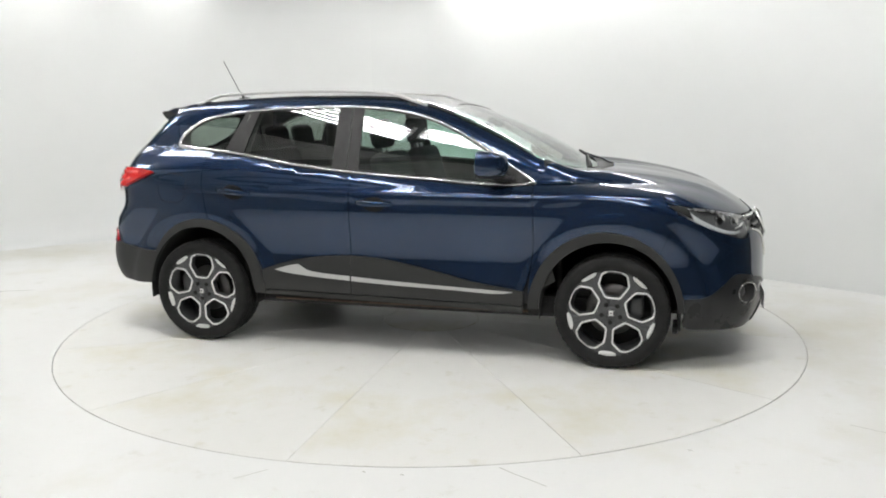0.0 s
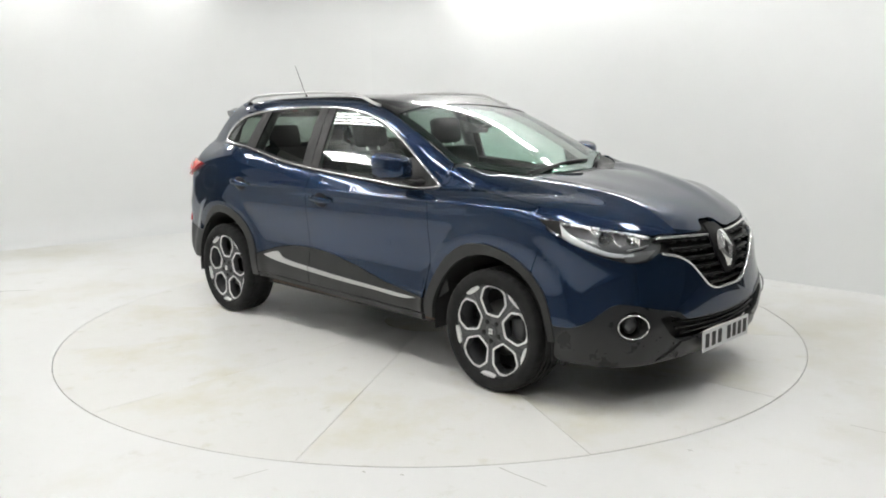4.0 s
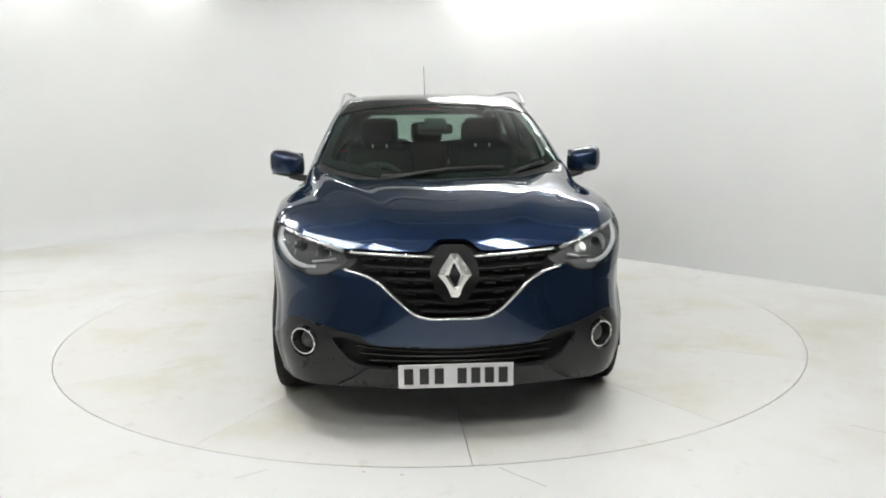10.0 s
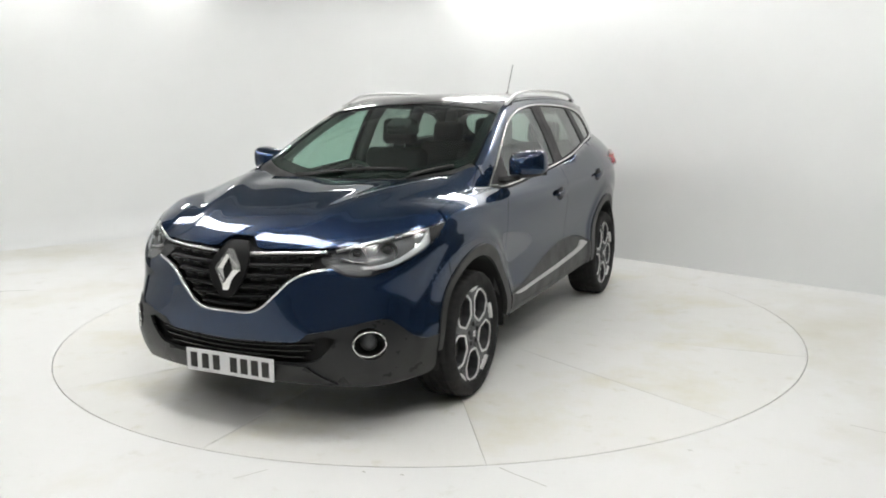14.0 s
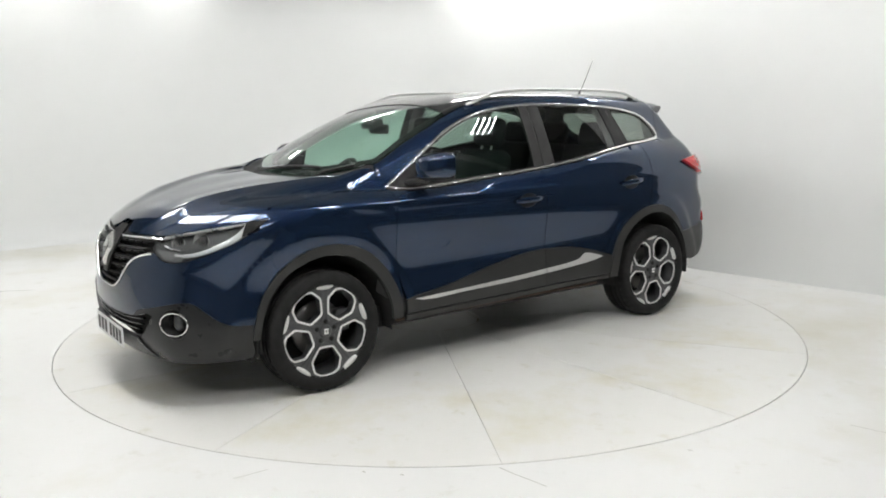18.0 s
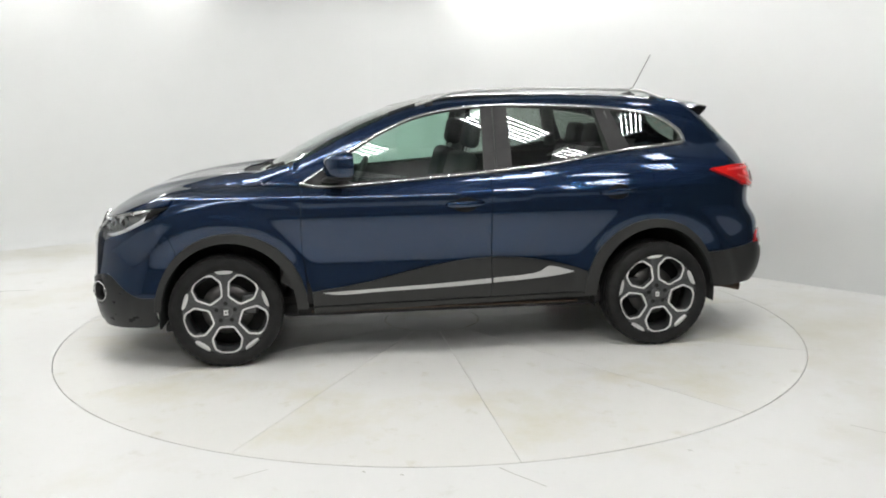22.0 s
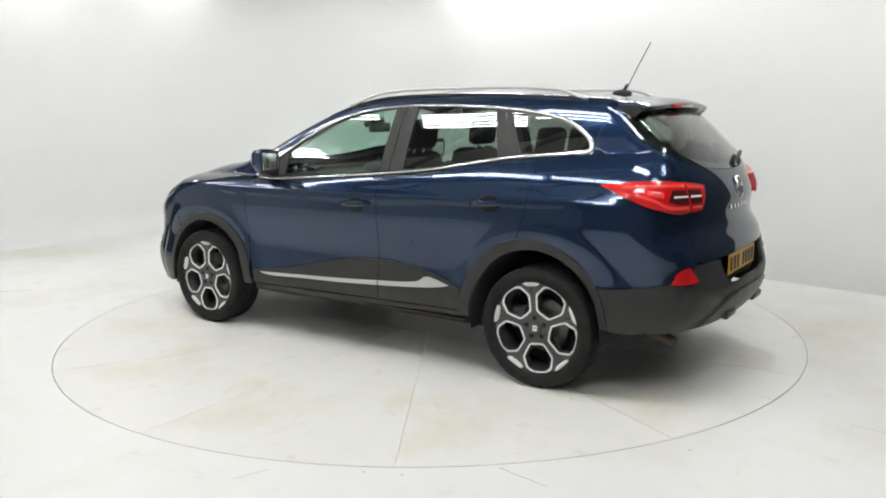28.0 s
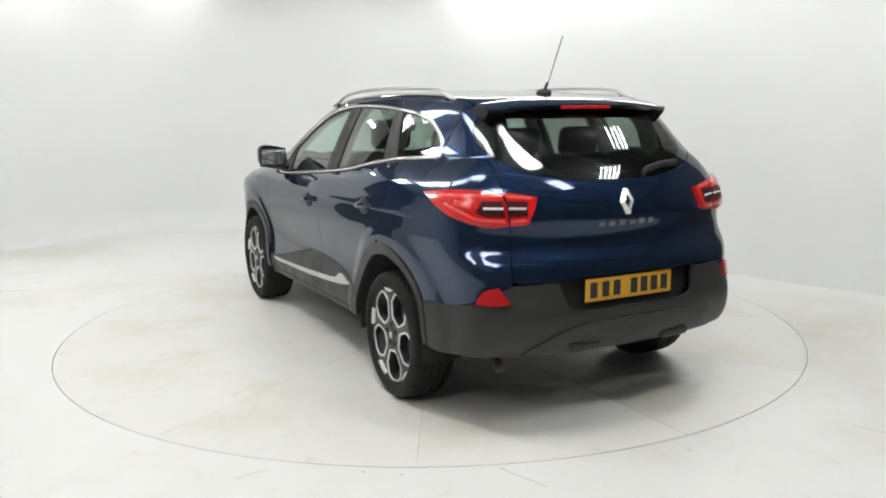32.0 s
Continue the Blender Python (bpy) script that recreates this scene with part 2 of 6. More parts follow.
def build_room():
    cut = 12
    w = mesh_object("wall_right", wall_strip("wall", WALL_FOOT[:cut], 0.0, TOP, 0.15, WALL), WALL)
    tagged(sharp(w, 25), "white painted flat studio wall", "wall", kind="structure")
    w = mesh_object("wall_left", wall_strip("wall", WALL_FOOT[cut - 1:], 0.0, TOP, 0.15, WALL, 0.3), WALL)
    tagged(sharp(w, 50), "white painted studio wall with a rounded foot", "wall", kind="structure")
    hall = [(-5.1, 3.31), (-7.0, 1.9), (-7.2, -9.0), (7.2, -9.0), (7.0, -3.165), (4.0, 0.03)]
    for i, paint in enumerate((HALL, GREYHALL, DIMHALL, HALL, HALL)):
        bm = wall_strip("hall", [hall[i + 1], hall[i]][::-1], 0.0, TOP, 0.15, HALL)
        h = mesh_object("wall_hall", bm, paint, smooth=False)
        tagged(h, "plain grey hall wall behind the camera", "wall", kind="structure")
    bm = bmesh.new()
    box(bm, (15.2, 3.2, 0.12), (0, 1.0, TOP + 0.06))
    tagged(mesh_object("ceiling", bm, CEILING, smooth=False), "dark grey painted studio ceiling", "ceiling", kind="structure")
    bm = bmesh.new()
    box(bm, (15.2, 9.4, 0.12), (0, -5.3, TOP + 0.06))
    tagged(mesh_object("ceiling", bm, HALL, smooth=False), "dark painted hall ceiling", "ceiling", kind="structure")
    bm = bmesh.new()
    box(bm, (15.2, 3.8, 0.12), (0, 4.5, TOP + 0.06))
    tagged(mesh_object("ceiling", bm, HALL, smooth=False), "dark painted hall ceiling", "ceiling", kind="structure")
    bm = bmesh.new()
    outline = [(-7.1, 0.4), (-7.1, -8.9), (0.6, -8.9), (0.6, -4.45), (-0.7, -3.6), (-5.4, -0.62)]
    low = [bm.verts.new((x, y, TOP - 0.02)) for x, y in outline]
    high = [bm.verts.new((x, y, TOP - 0.004)) for x, y in outline]
    bm.faces.new(low)
    for k in range(len(low)):
        bm.faces.new((low[k], low[k - 1], high[k - 1], high[k]))
    bmesh.ops.recalc_face_normals(bm, faces=bm.faces)
    tagged(mesh_object("ceiling", bm, PALECEILING, smooth=False), "pale painted ceiling boards over the hall", "ceiling", kind="structure")
    for y in (-6.9, -5.6, -4.3, -3.0, -1.7, -0.4, 0.9, 2.2):
        bm = bmesh.new()
        box(bm, (13.4 if y < 0 else 13.4 - 2.9 * y, 0.10 if y < -0.5 else 0.04, 0.16 if y < -0.5 else 0.06), (-1.45 * max(y, 0), y, TOP - (0.08 if y < -0.5 else 0.03)), bevel=0.01, segments=1)
        tagged(mesh_object("ceiling_beam", bm, STEEL, smooth=False), "dark painted steel ceiling beam", "beam", "beams across the ceiling", "structure")
    # scratches in the floor paint
    for x0, y0, x1, y1, w in ((0.275, -2.50, 0.451, -2.684, 0.006), (1.97, -2.104, 2.18, -2.28, 0.006), (-0.827, -2.562, -0.70, -2.478, 0.005), (-3.9, 1.1, -3.4, 1.16, 0.02), (1.12, -2.35, 1.14, -2.362, 0.012), (-0.30, -2.515, -0.285, -2.52, 0.011), (-0.14, -2.55, -0.12, -2.553, 0.010)):
        bm = bmesh.new()
        d = Vector((x1 - x0, y1 - y0, 0))
        n = Vector((-d.y, d.x, 0)).normalized() * w / 2
        pts = [Vector((x0, y0, 0.0006)) + d * k / 8 + n * random.uniform(-0.6, 0.6) for k in range(9)]
        a = [bm.verts.new(p + n * random.uniform(0.2, 1)) for p in pts]
        b = [bm.verts.new(p - n * random.uniform(0.2, 1)) for p in pts]
        for k in range(8):
            bm.faces.new((b[k], b[k + 1], a[k + 1], a[k]))
        tagged(mesh_object("floor_scratch", bm, SEAM, smooth=False), "thin dirty scratch in the floor paint", "scratch", kind="structure")
    # Floor with a round opening for the turntable.
    bm = bmesh.new()
    n = 160
    R = 2.486
    ring = [bm.verts.new((R * math.cos(2 * math.pi * i / n), R * math.sin(2 * math.pi * i / n), 0)) for i in range(n)]
    low = [bm.verts.new((v.co.x, v.co.y, -0.05)) for v in ring]
    out = []
    for i in range(n):
        a = 2 * math.pi * i / n
        k = 9.5 / max(abs(math.cos(a)), abs(math.sin(a)))
        out.append(bm.verts.new((k * math.cos(a), k * math.sin(a) - 1.5, 0)))
    for i in range(n):
        j = (i + 1) % n
        bm.faces.new((ring[i], out[i], out[j], ring[j]))
        bm.faces.new((low[i], ring[i], ring[j], low[j]))
    f = tagged(mesh_object("floor", bm, FLOOR, smooth=False), "white painted studio floor with scuffs", "floor", kind="structure")
    bm = bmesh.new()
    box(bm, (3.2, 5.7, 0.01), (5.55, -3.1, 0.002))
    box(bm, (14.2, 3.0, 0.01), (0.05, -7.5, 0.002))
    tagged(mesh_object("floor_hall", bm, HALLFLOOR, smooth=False), "dark grey hall floor round the white studio floor", "floor", kind="structure")
    bm = bmesh.new()
    bmesh.ops.create_circle(bm, cap_ends=True, radius=2.6, segments=96, matrix=Matrix.Translation((0, 0, -0.05)))
    tagged(mesh_object("floor_pit", bm, SEAM, smooth=False), "dirty pit under the turntable", "floor", kind="structure")


def build_turntable():
    t = thing("turntable", "white painted steel turntable with dirty seams", "turntable")
    R, gap, hub = 2.4805, 0.0013, 0.34
    # twelve equal plates round a middle plate
    bm = bmesh.new()
    a0, a1, n = radians(1.6), radians(31.6), 14
    outer, inner = [], []
    for i in range(n + 1):
        a = a0 + gap / R + (a1 - a0 - 2 * gap / R) * i / n
        outer.append((R * math.cos(a), R * math.sin(a)))
        b = a0 + gap / hub + (a1 - a0 - 2 * gap / hub) * i / n
        inner.append(((hub + gap) * math.cos(b), (hub + gap) * math.sin(b)))
    loop_ = outer + inner[::-1]
    top = [bm.verts.new((x, y, 0.0)) for x, y in loop_]
    bot = [bm.verts.new((x, y, -0.012)) for x, y in loop_]
    for i in range(n):
        bm.faces.new((top[i], top[i + 1], top[2 * n - i], top[2 * n + 1 - i]))
    for i in range(len(loop_)):
        j = (i + 1) % len(loop_)
        bm.faces.new((top[j], top[i], bot[i], bot[j]))
    bmesh.ops.recalc_face_normals(bm, faces=bm.faces)
    first = part("plate", bm, PLATE, t, smooth=False)
    for i in range(1, 12):
        o = first.copy()
        scene.collection.objects.link(o)
        o.rotation_euler = (0, 0, radians(30 * i))
    bm = bmesh.new()
    bmesh.ops.create_circle(bm, cap_ends=True, radius=hub - gap, segments=12, matrix=Matrix.Rotation(radians(1.6), 4, "Z"))
    part("middle_plate", bm, PLATE, t, smooth=False)
    bm = bmesh.new()
    bmesh.ops.create_circle(bm, cap_ends=True, radius=R, segments=96, matrix=Matrix.Translation((0, 0, -0.014)))
    part("underplate", bm, PLATESEAM, t, smooth=False)
    return t


def light_bank(at, turn, length=1.5, tubes=5, pitch=0.17, tilt=0.0):
    """A ceiling lamp of parallel bare tubes in an open housing."""
    b = thing("tube_light", "off-camera white ceiling batten with parallel fluorescent tubes", "ceiling light", "tube lights on the ceiling")
    bm = bmesh.new()
    for x in (-length / 2 - 0.02, length / 2 + 0.02):
        box(bm, (0.04, tubes * pitch + 0.02, 0.07), (x, 0, 0.02), bevel=0.006)
    box(bm, (length, 0.03, 0.03), (0, 0, 0.075), bevel=0.004)
    for x in (-length * 0.35, length * 0.35):
        box(bm, (0.02, 0.02, TOP - at[2] - 0.09), (x, 0, 0.09 + (TOP - at[2] - 0.09) / 2))
    part("housing", bm, HOUSING, b, smooth=False)
    for i in range(tubes):
        y = (i - (tubes - 1) / 2) * pitch
        bm = bmesh.new()
        bmesh.ops.create_cone(bm, cap_ends=True, segments=6, radius1=0.009, radius2=0.009, depth=length, matrix=Matrix.Translation((0, y, 0.0)) @ Matrix.Rotation(radians(90), 4, "Y"))
        part("tube", bm, TUBE, b)
    b.matrix_basis = pose(*at, tilt, 0, turn)
    return b


build_room()
TURNTABLE = build_turntable()
WALLTURN = -46.8
WASH = Vector((0.684, -0.73, 0))
for at, turn, length, tubes, pitch in [
    ((-1.72, -1.45, 3.3), -48, 1.6, 5, 0.085), ((-2.95, 0.25, 3.3), -48, 1.5, 5, 0.09), ((-3.95, 1.75, 3.3), -48, 1.2, 5, 0.09),
    ((-0.55, -2.42, 3.3), -44, 1.1, 4, 0.085), ((1.1, -2.1, 3.3), -40, 1.1, 6, 0.06),
    ((2.52, -0.88, 3.3), -50, 0.42, 4, 0.09), ((2.95, -2.0, 3.3), -54, 0.75, 5, 0.10), ((2.4, -3.2, 3.3), -30, 0.9, 4, 0.085),
    # the first two here are added as fill for floor and car front
    ((-2.3, -5.2, 3.3), 0, 1.5, 5, 0.15), ((0.5, -4.3, 3.3), 0, 1.3, 5, 0.12), ((-4.9, 0.2, 3.3), -48, 1.2, 5, 0.09),
]:
    light_bank(at, turn, length, tubes, pitch)
# single battens that wash the right-hand wall from above
for i in range(3):
    p = Vector((0.0, 4.3, 3.22)) + WASH * (1.10 + 1.40 * i) + Vector((-0.73, -0.684, 0)) * 0.26
    light_bank(tuple(p), WALLTURN, 1.35 - 0.15 * i, (4, 3, 3)[i], 0.07)
# one weak batten, added only to brighten the left wall
light_bank((-1.2, 4.05, 3.3), 163, 0.6, 1, 0.10)
# two short ones, added to imitate soft bright streaks on the left wall
for at, turn in (((-2.85, 4.22, 3.15), 30), ((-4.02, 3.46, 3.15), 37)):
    light_bank(at, turn, 0.30, 3, 0.06)

# ---- the car's form: x forward, y to its left, z up, origin on the ground midway between the axles ----
from mathutils.geometry import delaunay_2d_cdt


def spline(knots):
    """A smooth curve through a few knots, as a function."""
    x = np.array([k[0] for k in knots], float)
    v = np.array([k[1] for k in knots], float)
    if x[0] > x[-1]:
        x, v = x[::-1], v[::-1]
    n, h = len(x), np.diff(x)
    A, b = np.eye(n), np.zeros(n)
    for i in range(1, n - 1):
        A[i, i - 1:i + 2] = h[i - 1], 2 * (h[i - 1] + h[i]), h[i]
        b[i] = 6 * ((v[i + 1] - v[i]) / h[i] - (v[i] - v[i - 1]) / h[i - 1])
    m = np.linalg.solve(A, b)
    xs = np.linspace(x[0], x[-1], 1500)
    i = np.clip(np.searchsorted(x, xs) - 1, 0, n - 2)
    a, c = x[i + 1] - xs, xs - x[i]
    hi = h[i]
    vs = (m[i] * a ** 3 + m[i + 1] * c ** 3) / (6 * hi) + (v[i] / hi - m[i] * hi / 6) * a + (v[i + 1] / hi - m[i + 1] * hi / 6) * c
    return lambda q: np.interp(q, xs, vs)


# heights along the middle: bonnet, windscreen, roof, spoiler
TOPLINE = spline([(2.5, 0.56), (2.3, 0.755), (2.17, 0.865), (2.02, 0.957), (1.81, 1.036), (1.57, 1.096), (1.36, 1.124), (1.2, 1.136)])
SCREEN = spline([(1.6, 0.84), (1.2, 1.085), (0.98, 1.226), (0.78, 1.332), (0.54, 1.440), (0.30, 1.524), (0.10, 1.570), (-0.1, 1.590), (-0.4, 1.600), (-0.8, 1.599), (-1.2, 1.583), (-1.5, 1.560), (-1.75, 1.53), (-1.95, 1.495), (-2.3, 1.42)])
# half width of the lower body and of the glass at the belt; height of the belt
FLANK = spline([(2.5, 0.60), (2.2, 0.72), (1.95, 0.80), (1.7, 0.862), (1.32, 0.893), (0.8, 0.893), (0.0, 0.895), (-0.8, 0.897), (-1.32, 0.895), (-1.65, 0.868), (-1.95, 0.81), (-2.3, 0.70)])
BELTW = spline([(2.2, 0.60), (1.4, 0.74), (0.9, 0.788), (0.4, 0.818), (-0.3, 0.828), (-0.8, 0.808), (-1.2, 0.762), (-1.55, 0.695), (-1.9, 0.615), (-2.3, 0.52)])
BELTZ = spline([(2.2, 1.02), (1.4, 1.055), (0.9, 1.062), (0.4, 1.065), (0.0, 1.09), (-0.4, 1.118), (-0.8, 1.168), (-1.1, 1.215), (-1.5, 1.255), (-1.9, 1.27), (-2.3, 1.28)])
# lower body section: change of half width with height
SECTION = spline([(0.10, -0.07), (0.24, -0.035), (0.33, -0.012), (0.42, 0.0), (0.50, -0.006), (0.60, -0.017), (0.70, -0.012), (0.80, 0.001), (0.88, 0.007), (0.95, 0.002), (1.02, -0.012), (1.3, -0.09)])
NOSE = spline([(0.05, 2.04), (0.20, 2.115), (0.28, 2.160), (0.38, 2.186), (0.50, 2.192), (0.63, 2.19), (0.74, 2.18), (0.84, 2.14), (0.92, 2.07), (1.0, 1.97), (1.2, 1.7)])
TAIL = spline([(0.10, 1.90), (0.28, 2.04), (0.38, 2.15), (0.48, 2.20), (0.58, 2.205), (0.68, 2.175), (0.74, 2.168), (0.79, 2.156), (0.86, 2.122), (0.93, 2.120), (1.0, 2.127), (1.08, 2.106), (1.16, 2.066), (1.3, 1.952), (1.43, 1.818), (1.55, 1.69), (1.7, 1.55)])
FLOORLINE = spline([(2.5, 0.23), (2.1, 0.215), (1.7, 0.225), (0.9, 0.285), (0.0, 0.305), (-0.86, 0.325), (-1.7, 0.35), (-2.0, 0.335), (-2.4, 0.33)])


def smax(a, b, k):
    h = np.maximum(k - np.abs(a - b), 0) / k
    return np.maximum(a, b) + h * h * k * 0.25


def ease(t):
    t = np.clip(t, 0, 1)
    return t * t * (3 - 2 * t)


def flank(x, z):
    """Half width of the side at a place and height."""
    zb, bw = BELTZ(x), BELTW(x)
    low = FLANK(x) + SECTION(np.minimum(z, 1.02))
    # flared arches and a shoulder over the rear wheel
    for hx in (1.323, -1.323):
        r = np.hypot(x - hx, (z - 0.33) * 0.96)
        low = low + 0.014 / (1 + np.exp((r - 0.538) / 0.013))
    low = low + 0.012 * np.exp(-((z - (0.985 + 0.03 * (x < -0.2) * np.minimum(-(x + 0.2), 1))) / 0.035) ** 2) * ease((x + 1.95) / 0.5) * ease((1.5 - x) / 0.4)
    up = z - zb
    glassy = bw - 0.36 * up - 0.28 * np.maximum(up, 0) ** 2
    z0 = 0.99
    t = np.clip((z - z0) / np.maximum(zb - z0, 0.02), 0, 1)
    join = low * (1 - t ** 2.2) + (bw + 0.006) * t ** 2.2
    return np.where(z <= z0, low, np.where(z < zb, join, glassy))


def body(p):
    """Less than nought inside the car's skin, more outside; about metres near it."""
    x, y, z = p[:, 0], np.abs(p[:, 1]), p[:, 2]
    side = y - flank(x, z)
    # bonnet: crowned, with a ridge on each side; windscreen and roof: bowed in plan
    crest = 0.33 + 0.27 * ease((2.05 - x) / 1.0)
    ridge = 0.017 * np.exp(-((y - crest) / 0.085) ** 2) * ease((2.12 - x) / 0.35) - 0.010 * np.exp(-(y / 0.20) ** 2) * ease((2.0 - x) / 0.5) + 0.034 * ease((y - 0.40) / 0.4) * ease((1.75 - x) / 0.6)
    bonnet = TOPLINE(x + 0.10 * y * y) - 0.012 - 0.055 * y ** 2 - 0.04 * y ** 6 + ridge
    bow = 0.16 * ease((x + 0.3) / 0.9) * y * y
    roof = SCREEN(x + bow) - 0.010 * ease((x + 0.1) / 0.3) - 0.042 * y * y - 0.12 * y ** 6 * (x < 0.9)
    top = z - smax(bonnet, roof, 0.008 + 0.15 * ease((y - 0.57) / 0.15))
    front = x - (NOSE(z) + 0.012 - (0.18 + 0.13 * ease((z - 0.4) / 0.3)) * y ** 2 - 0.14 * y ** 4)
    rear = -x - (TAIL(z) - (0.14 + 0.07 * ease((z - 0.72) / 0.25)) * y ** 2 - 0.14 * y ** 4)
    d = smax(side, top, 0.065 + 0.065 * ease((x - 0.95) / 0.4) * ease((2.1 - x) / 0.3))
    d = smax(d, front, 0.13)
    d = smax(d, rear, 0.10)
    return smax(d, FLOORLINE(x) - z, 0.02)


def slope(p, h=0.003):
    """Outward normals of the skin."""
    g = np.stack([body(p + e) - body(p - e) for e in np.eye(3) * h], 1)
    return g / np.maximum(np.linalg.norm(g, axis=1, keepdims=True), 1e-9)


AXES = {
    "side": (Vector((1, 0, 0)), Vector((0, 0, 1)), Vector((0, 1, 0))),
    "top": (Vector((1, 0, 0)), Vector((0, 1, 0)), Vector((0, 0, 1))),
    "front": (Vector((0, 1, 0)), Vector((0, 0, 1)), Vector((1, 0, 0))),
    "rear": (Vector((0, 1, 0)), Vector((0, 0, 1)), Vector((-1, 0, 0))),
}


def way(d):
    """A projection along any direction d, which points out of the car."""
    d = Vector(d).normalized()
    e1 = Vector((0, 0, 1)).cross(d)
    e1 = e1.normalized() if e1.length > 1e-6 else Vector((1, 0, 0))
    return e1, d.cross(e1).normalized(), d


AXES["nose_corner"] = way((1, 0.8, 0.1))
AXES["tail_corner"] = way((-1, 0.8, 0.1))
AXES["shoulder"] = way((0.15, 1, 0.9))
AXES["roof_side"] = way((0, 1, 0.55))
AXES["screen"] = way((1, 0, 1.6))
AXES["lamp"] = way((0.8, 1.0, 0.35))
AXES["tail_lamp"] = way((-0.8, 1.0, 0.2))


def cast(uv, axis, off=0.0):
    """Meets the skin from outside: 3D points for points in a projection. off: how far outside the skin."""
    e1, e2, d = [np.array(a) for a in AXES[axis]]
    uv = np.asarray(uv, float)
    base = uv[:, :1] * e1 + uv[:, 1:2] * e2
    hi, lo = np.full(len(uv), 3.2), np.full(len(uv), -0.2)
    if axis in ("side", "top"):
        lo[:] = 0.0
    # march in from outside to the first crossing
    steps = np.linspace(3.0, -0.3, 90)
    found = np.zeros(len(uv), bool)
    a, b = np.full(len(uv), steps[0]), np.full(len(uv), steps[0])
    for k in range(1, len(steps)):
        q = ~found
        val = body(base[q] + steps[k] * d) - off
        hit = np.zeros(len(uv), bool)
        hit[np.where(q)[0][val < 0]] = True
        a[hit], b[hit] = steps[k], steps[k - 1]
        found |= hit
    a[~found], b[~found] = 0.0, 0.0
    for _ in range(22):
        m = (a + b) / 2
        inside = body(base + m[:, None] * d) - off < 0
        a, b = np.where(inside, m, a), np.where(inside, b, m)
    return base + ((a + b) / 2)[:, None] * d


def flat(p3, axis):
    e1, e2, _ = [np.array(a) for a in AXES[axis]]
    return np.stack([p3 @ e1, p3 @ e2], 1)


def smooth_line(pts, step=0.015, closed=False):
    """A curve through points; a third entry of 1 keeps a point a corner."""
    out = []
    pts = [p for i, p in enumerate(pts) if i == 0 or math.hypot(p[0] - pts[i - 1][0], p[1] - pts[i - 1][1]) > 1e-6]
    n = len(pts)
    P = [np.array(p[:2], float) for p in pts]
    corner = [len(p) > 2 and p[2] for p in pts]
    for i in range(n if closed else n - 1):
        j = (i + 1) % n
        a, b = P[i], P[j]
        pa = a - (b - a) if (corner[i] or (i == 0 and not closed)) else P[i - 1]
        pb = b + (b - a) if (corner[j] or (j == n - 1 and not closed)) else P[(j + 1) % n]
        length = np.linalg.norm(b - a)
        ka, kb = max(np.linalg.norm(a - pa), 1e-6), max(np.linalg.norm(pb - b), 1e-6)
        ta = ((b - a) / length + (a - pa) / ka) * 0.5 * length
        tb = ((b - a) / length + (pb - b) / kb) * 0.5 * length
        if corner[i]:
            ta = b - a
        if corner[j]:
            tb = b - a
        k = max(1, int(math.ceil(length / step)))
        for s in range(k):
            t = s / k
            out.append((2 * t ** 3 - 3 * t ** 2 + 1) * a + (t ** 3 - 2 * t ** 2 + t) * ta + (-2 * t ** 3 + 3 * t ** 2) * b + (t ** 3 - t ** 2) * tb)
    if not closed:
        out.append(P[-1])
    return np.array(out)


def line3(axis, pts, step=0.015):
    """A curve on the skin, drawn in a projection."""
    return cast(smooth_line(pts, step), axis)


def ring3(axis, pts, step=0.012):
    return cast(smooth_line(pts, step, True), axis)


def chain(*lines):
    """Lines end to end as one closed outline."""
    out = np.concatenate([l[:-1] for l in lines])
    last, first = lines[-1][-1], lines[0][0]
    return np.vstack([out, last]) if np.linalg.norm(last - first) > 0.003 else out


def resample(uv, step):
    closed = np.vstack([uv, uv[:1]])
    out = []
    for a, b in zip(closed[:-1], closed[1:]):
        k = max(1, int(math.ceil(np.linalg.norm(b - a) / step)))
        out += [a + (b - a) * i / k for i in range(k)]
    out = np.array(out)
    keep = [0]
    for i in range(1, len(out)):
        if np.linalg.norm(out[i] - out[keep[-1]]) > 0.0015:
            keep.append(i)
    return out[keep]


def inside(q, poly):
    x, y = q[:, 0], q[:, 1]
    r = np.zeros(len(q), bool)
    for (x0, y0), (x1, y1) in zip(poly, np.roll(poly, -1, 0)):
        c = (y0 > y) != (y1 > y)
        with np.errstate(divide="ignore", invalid="ignore"):
            r ^= c & (x < (x1 - x0) * (y - y0) / (y1 - y0 + 1e-30) + x0)
    return r


def shrunk(uv, gap):
    """The closed outline, pulled in by a gap."""
    area = 0.5 * np.sum(uv[:, 0] * np.roll(uv[:, 1], -1) - np.roll(uv[:, 0], -1) * uv[:, 1])
    if area < 0:
        uv = uv[::-1]
    if not gap:
        return uv
    e = np.roll(uv, -1, 0) - uv
    e = e / np.maximum(np.linalg.norm(e, axis=1, keepdims=True), 1e-9)
    n = np.stack([-e[:, 1], e[:, 0]], 1)
    v = n + np.roll(n, 1, 0)
    v = v / np.maximum(np.linalg.norm(v, axis=1, keepdims=True), 0.5)
    return uv + v * gap


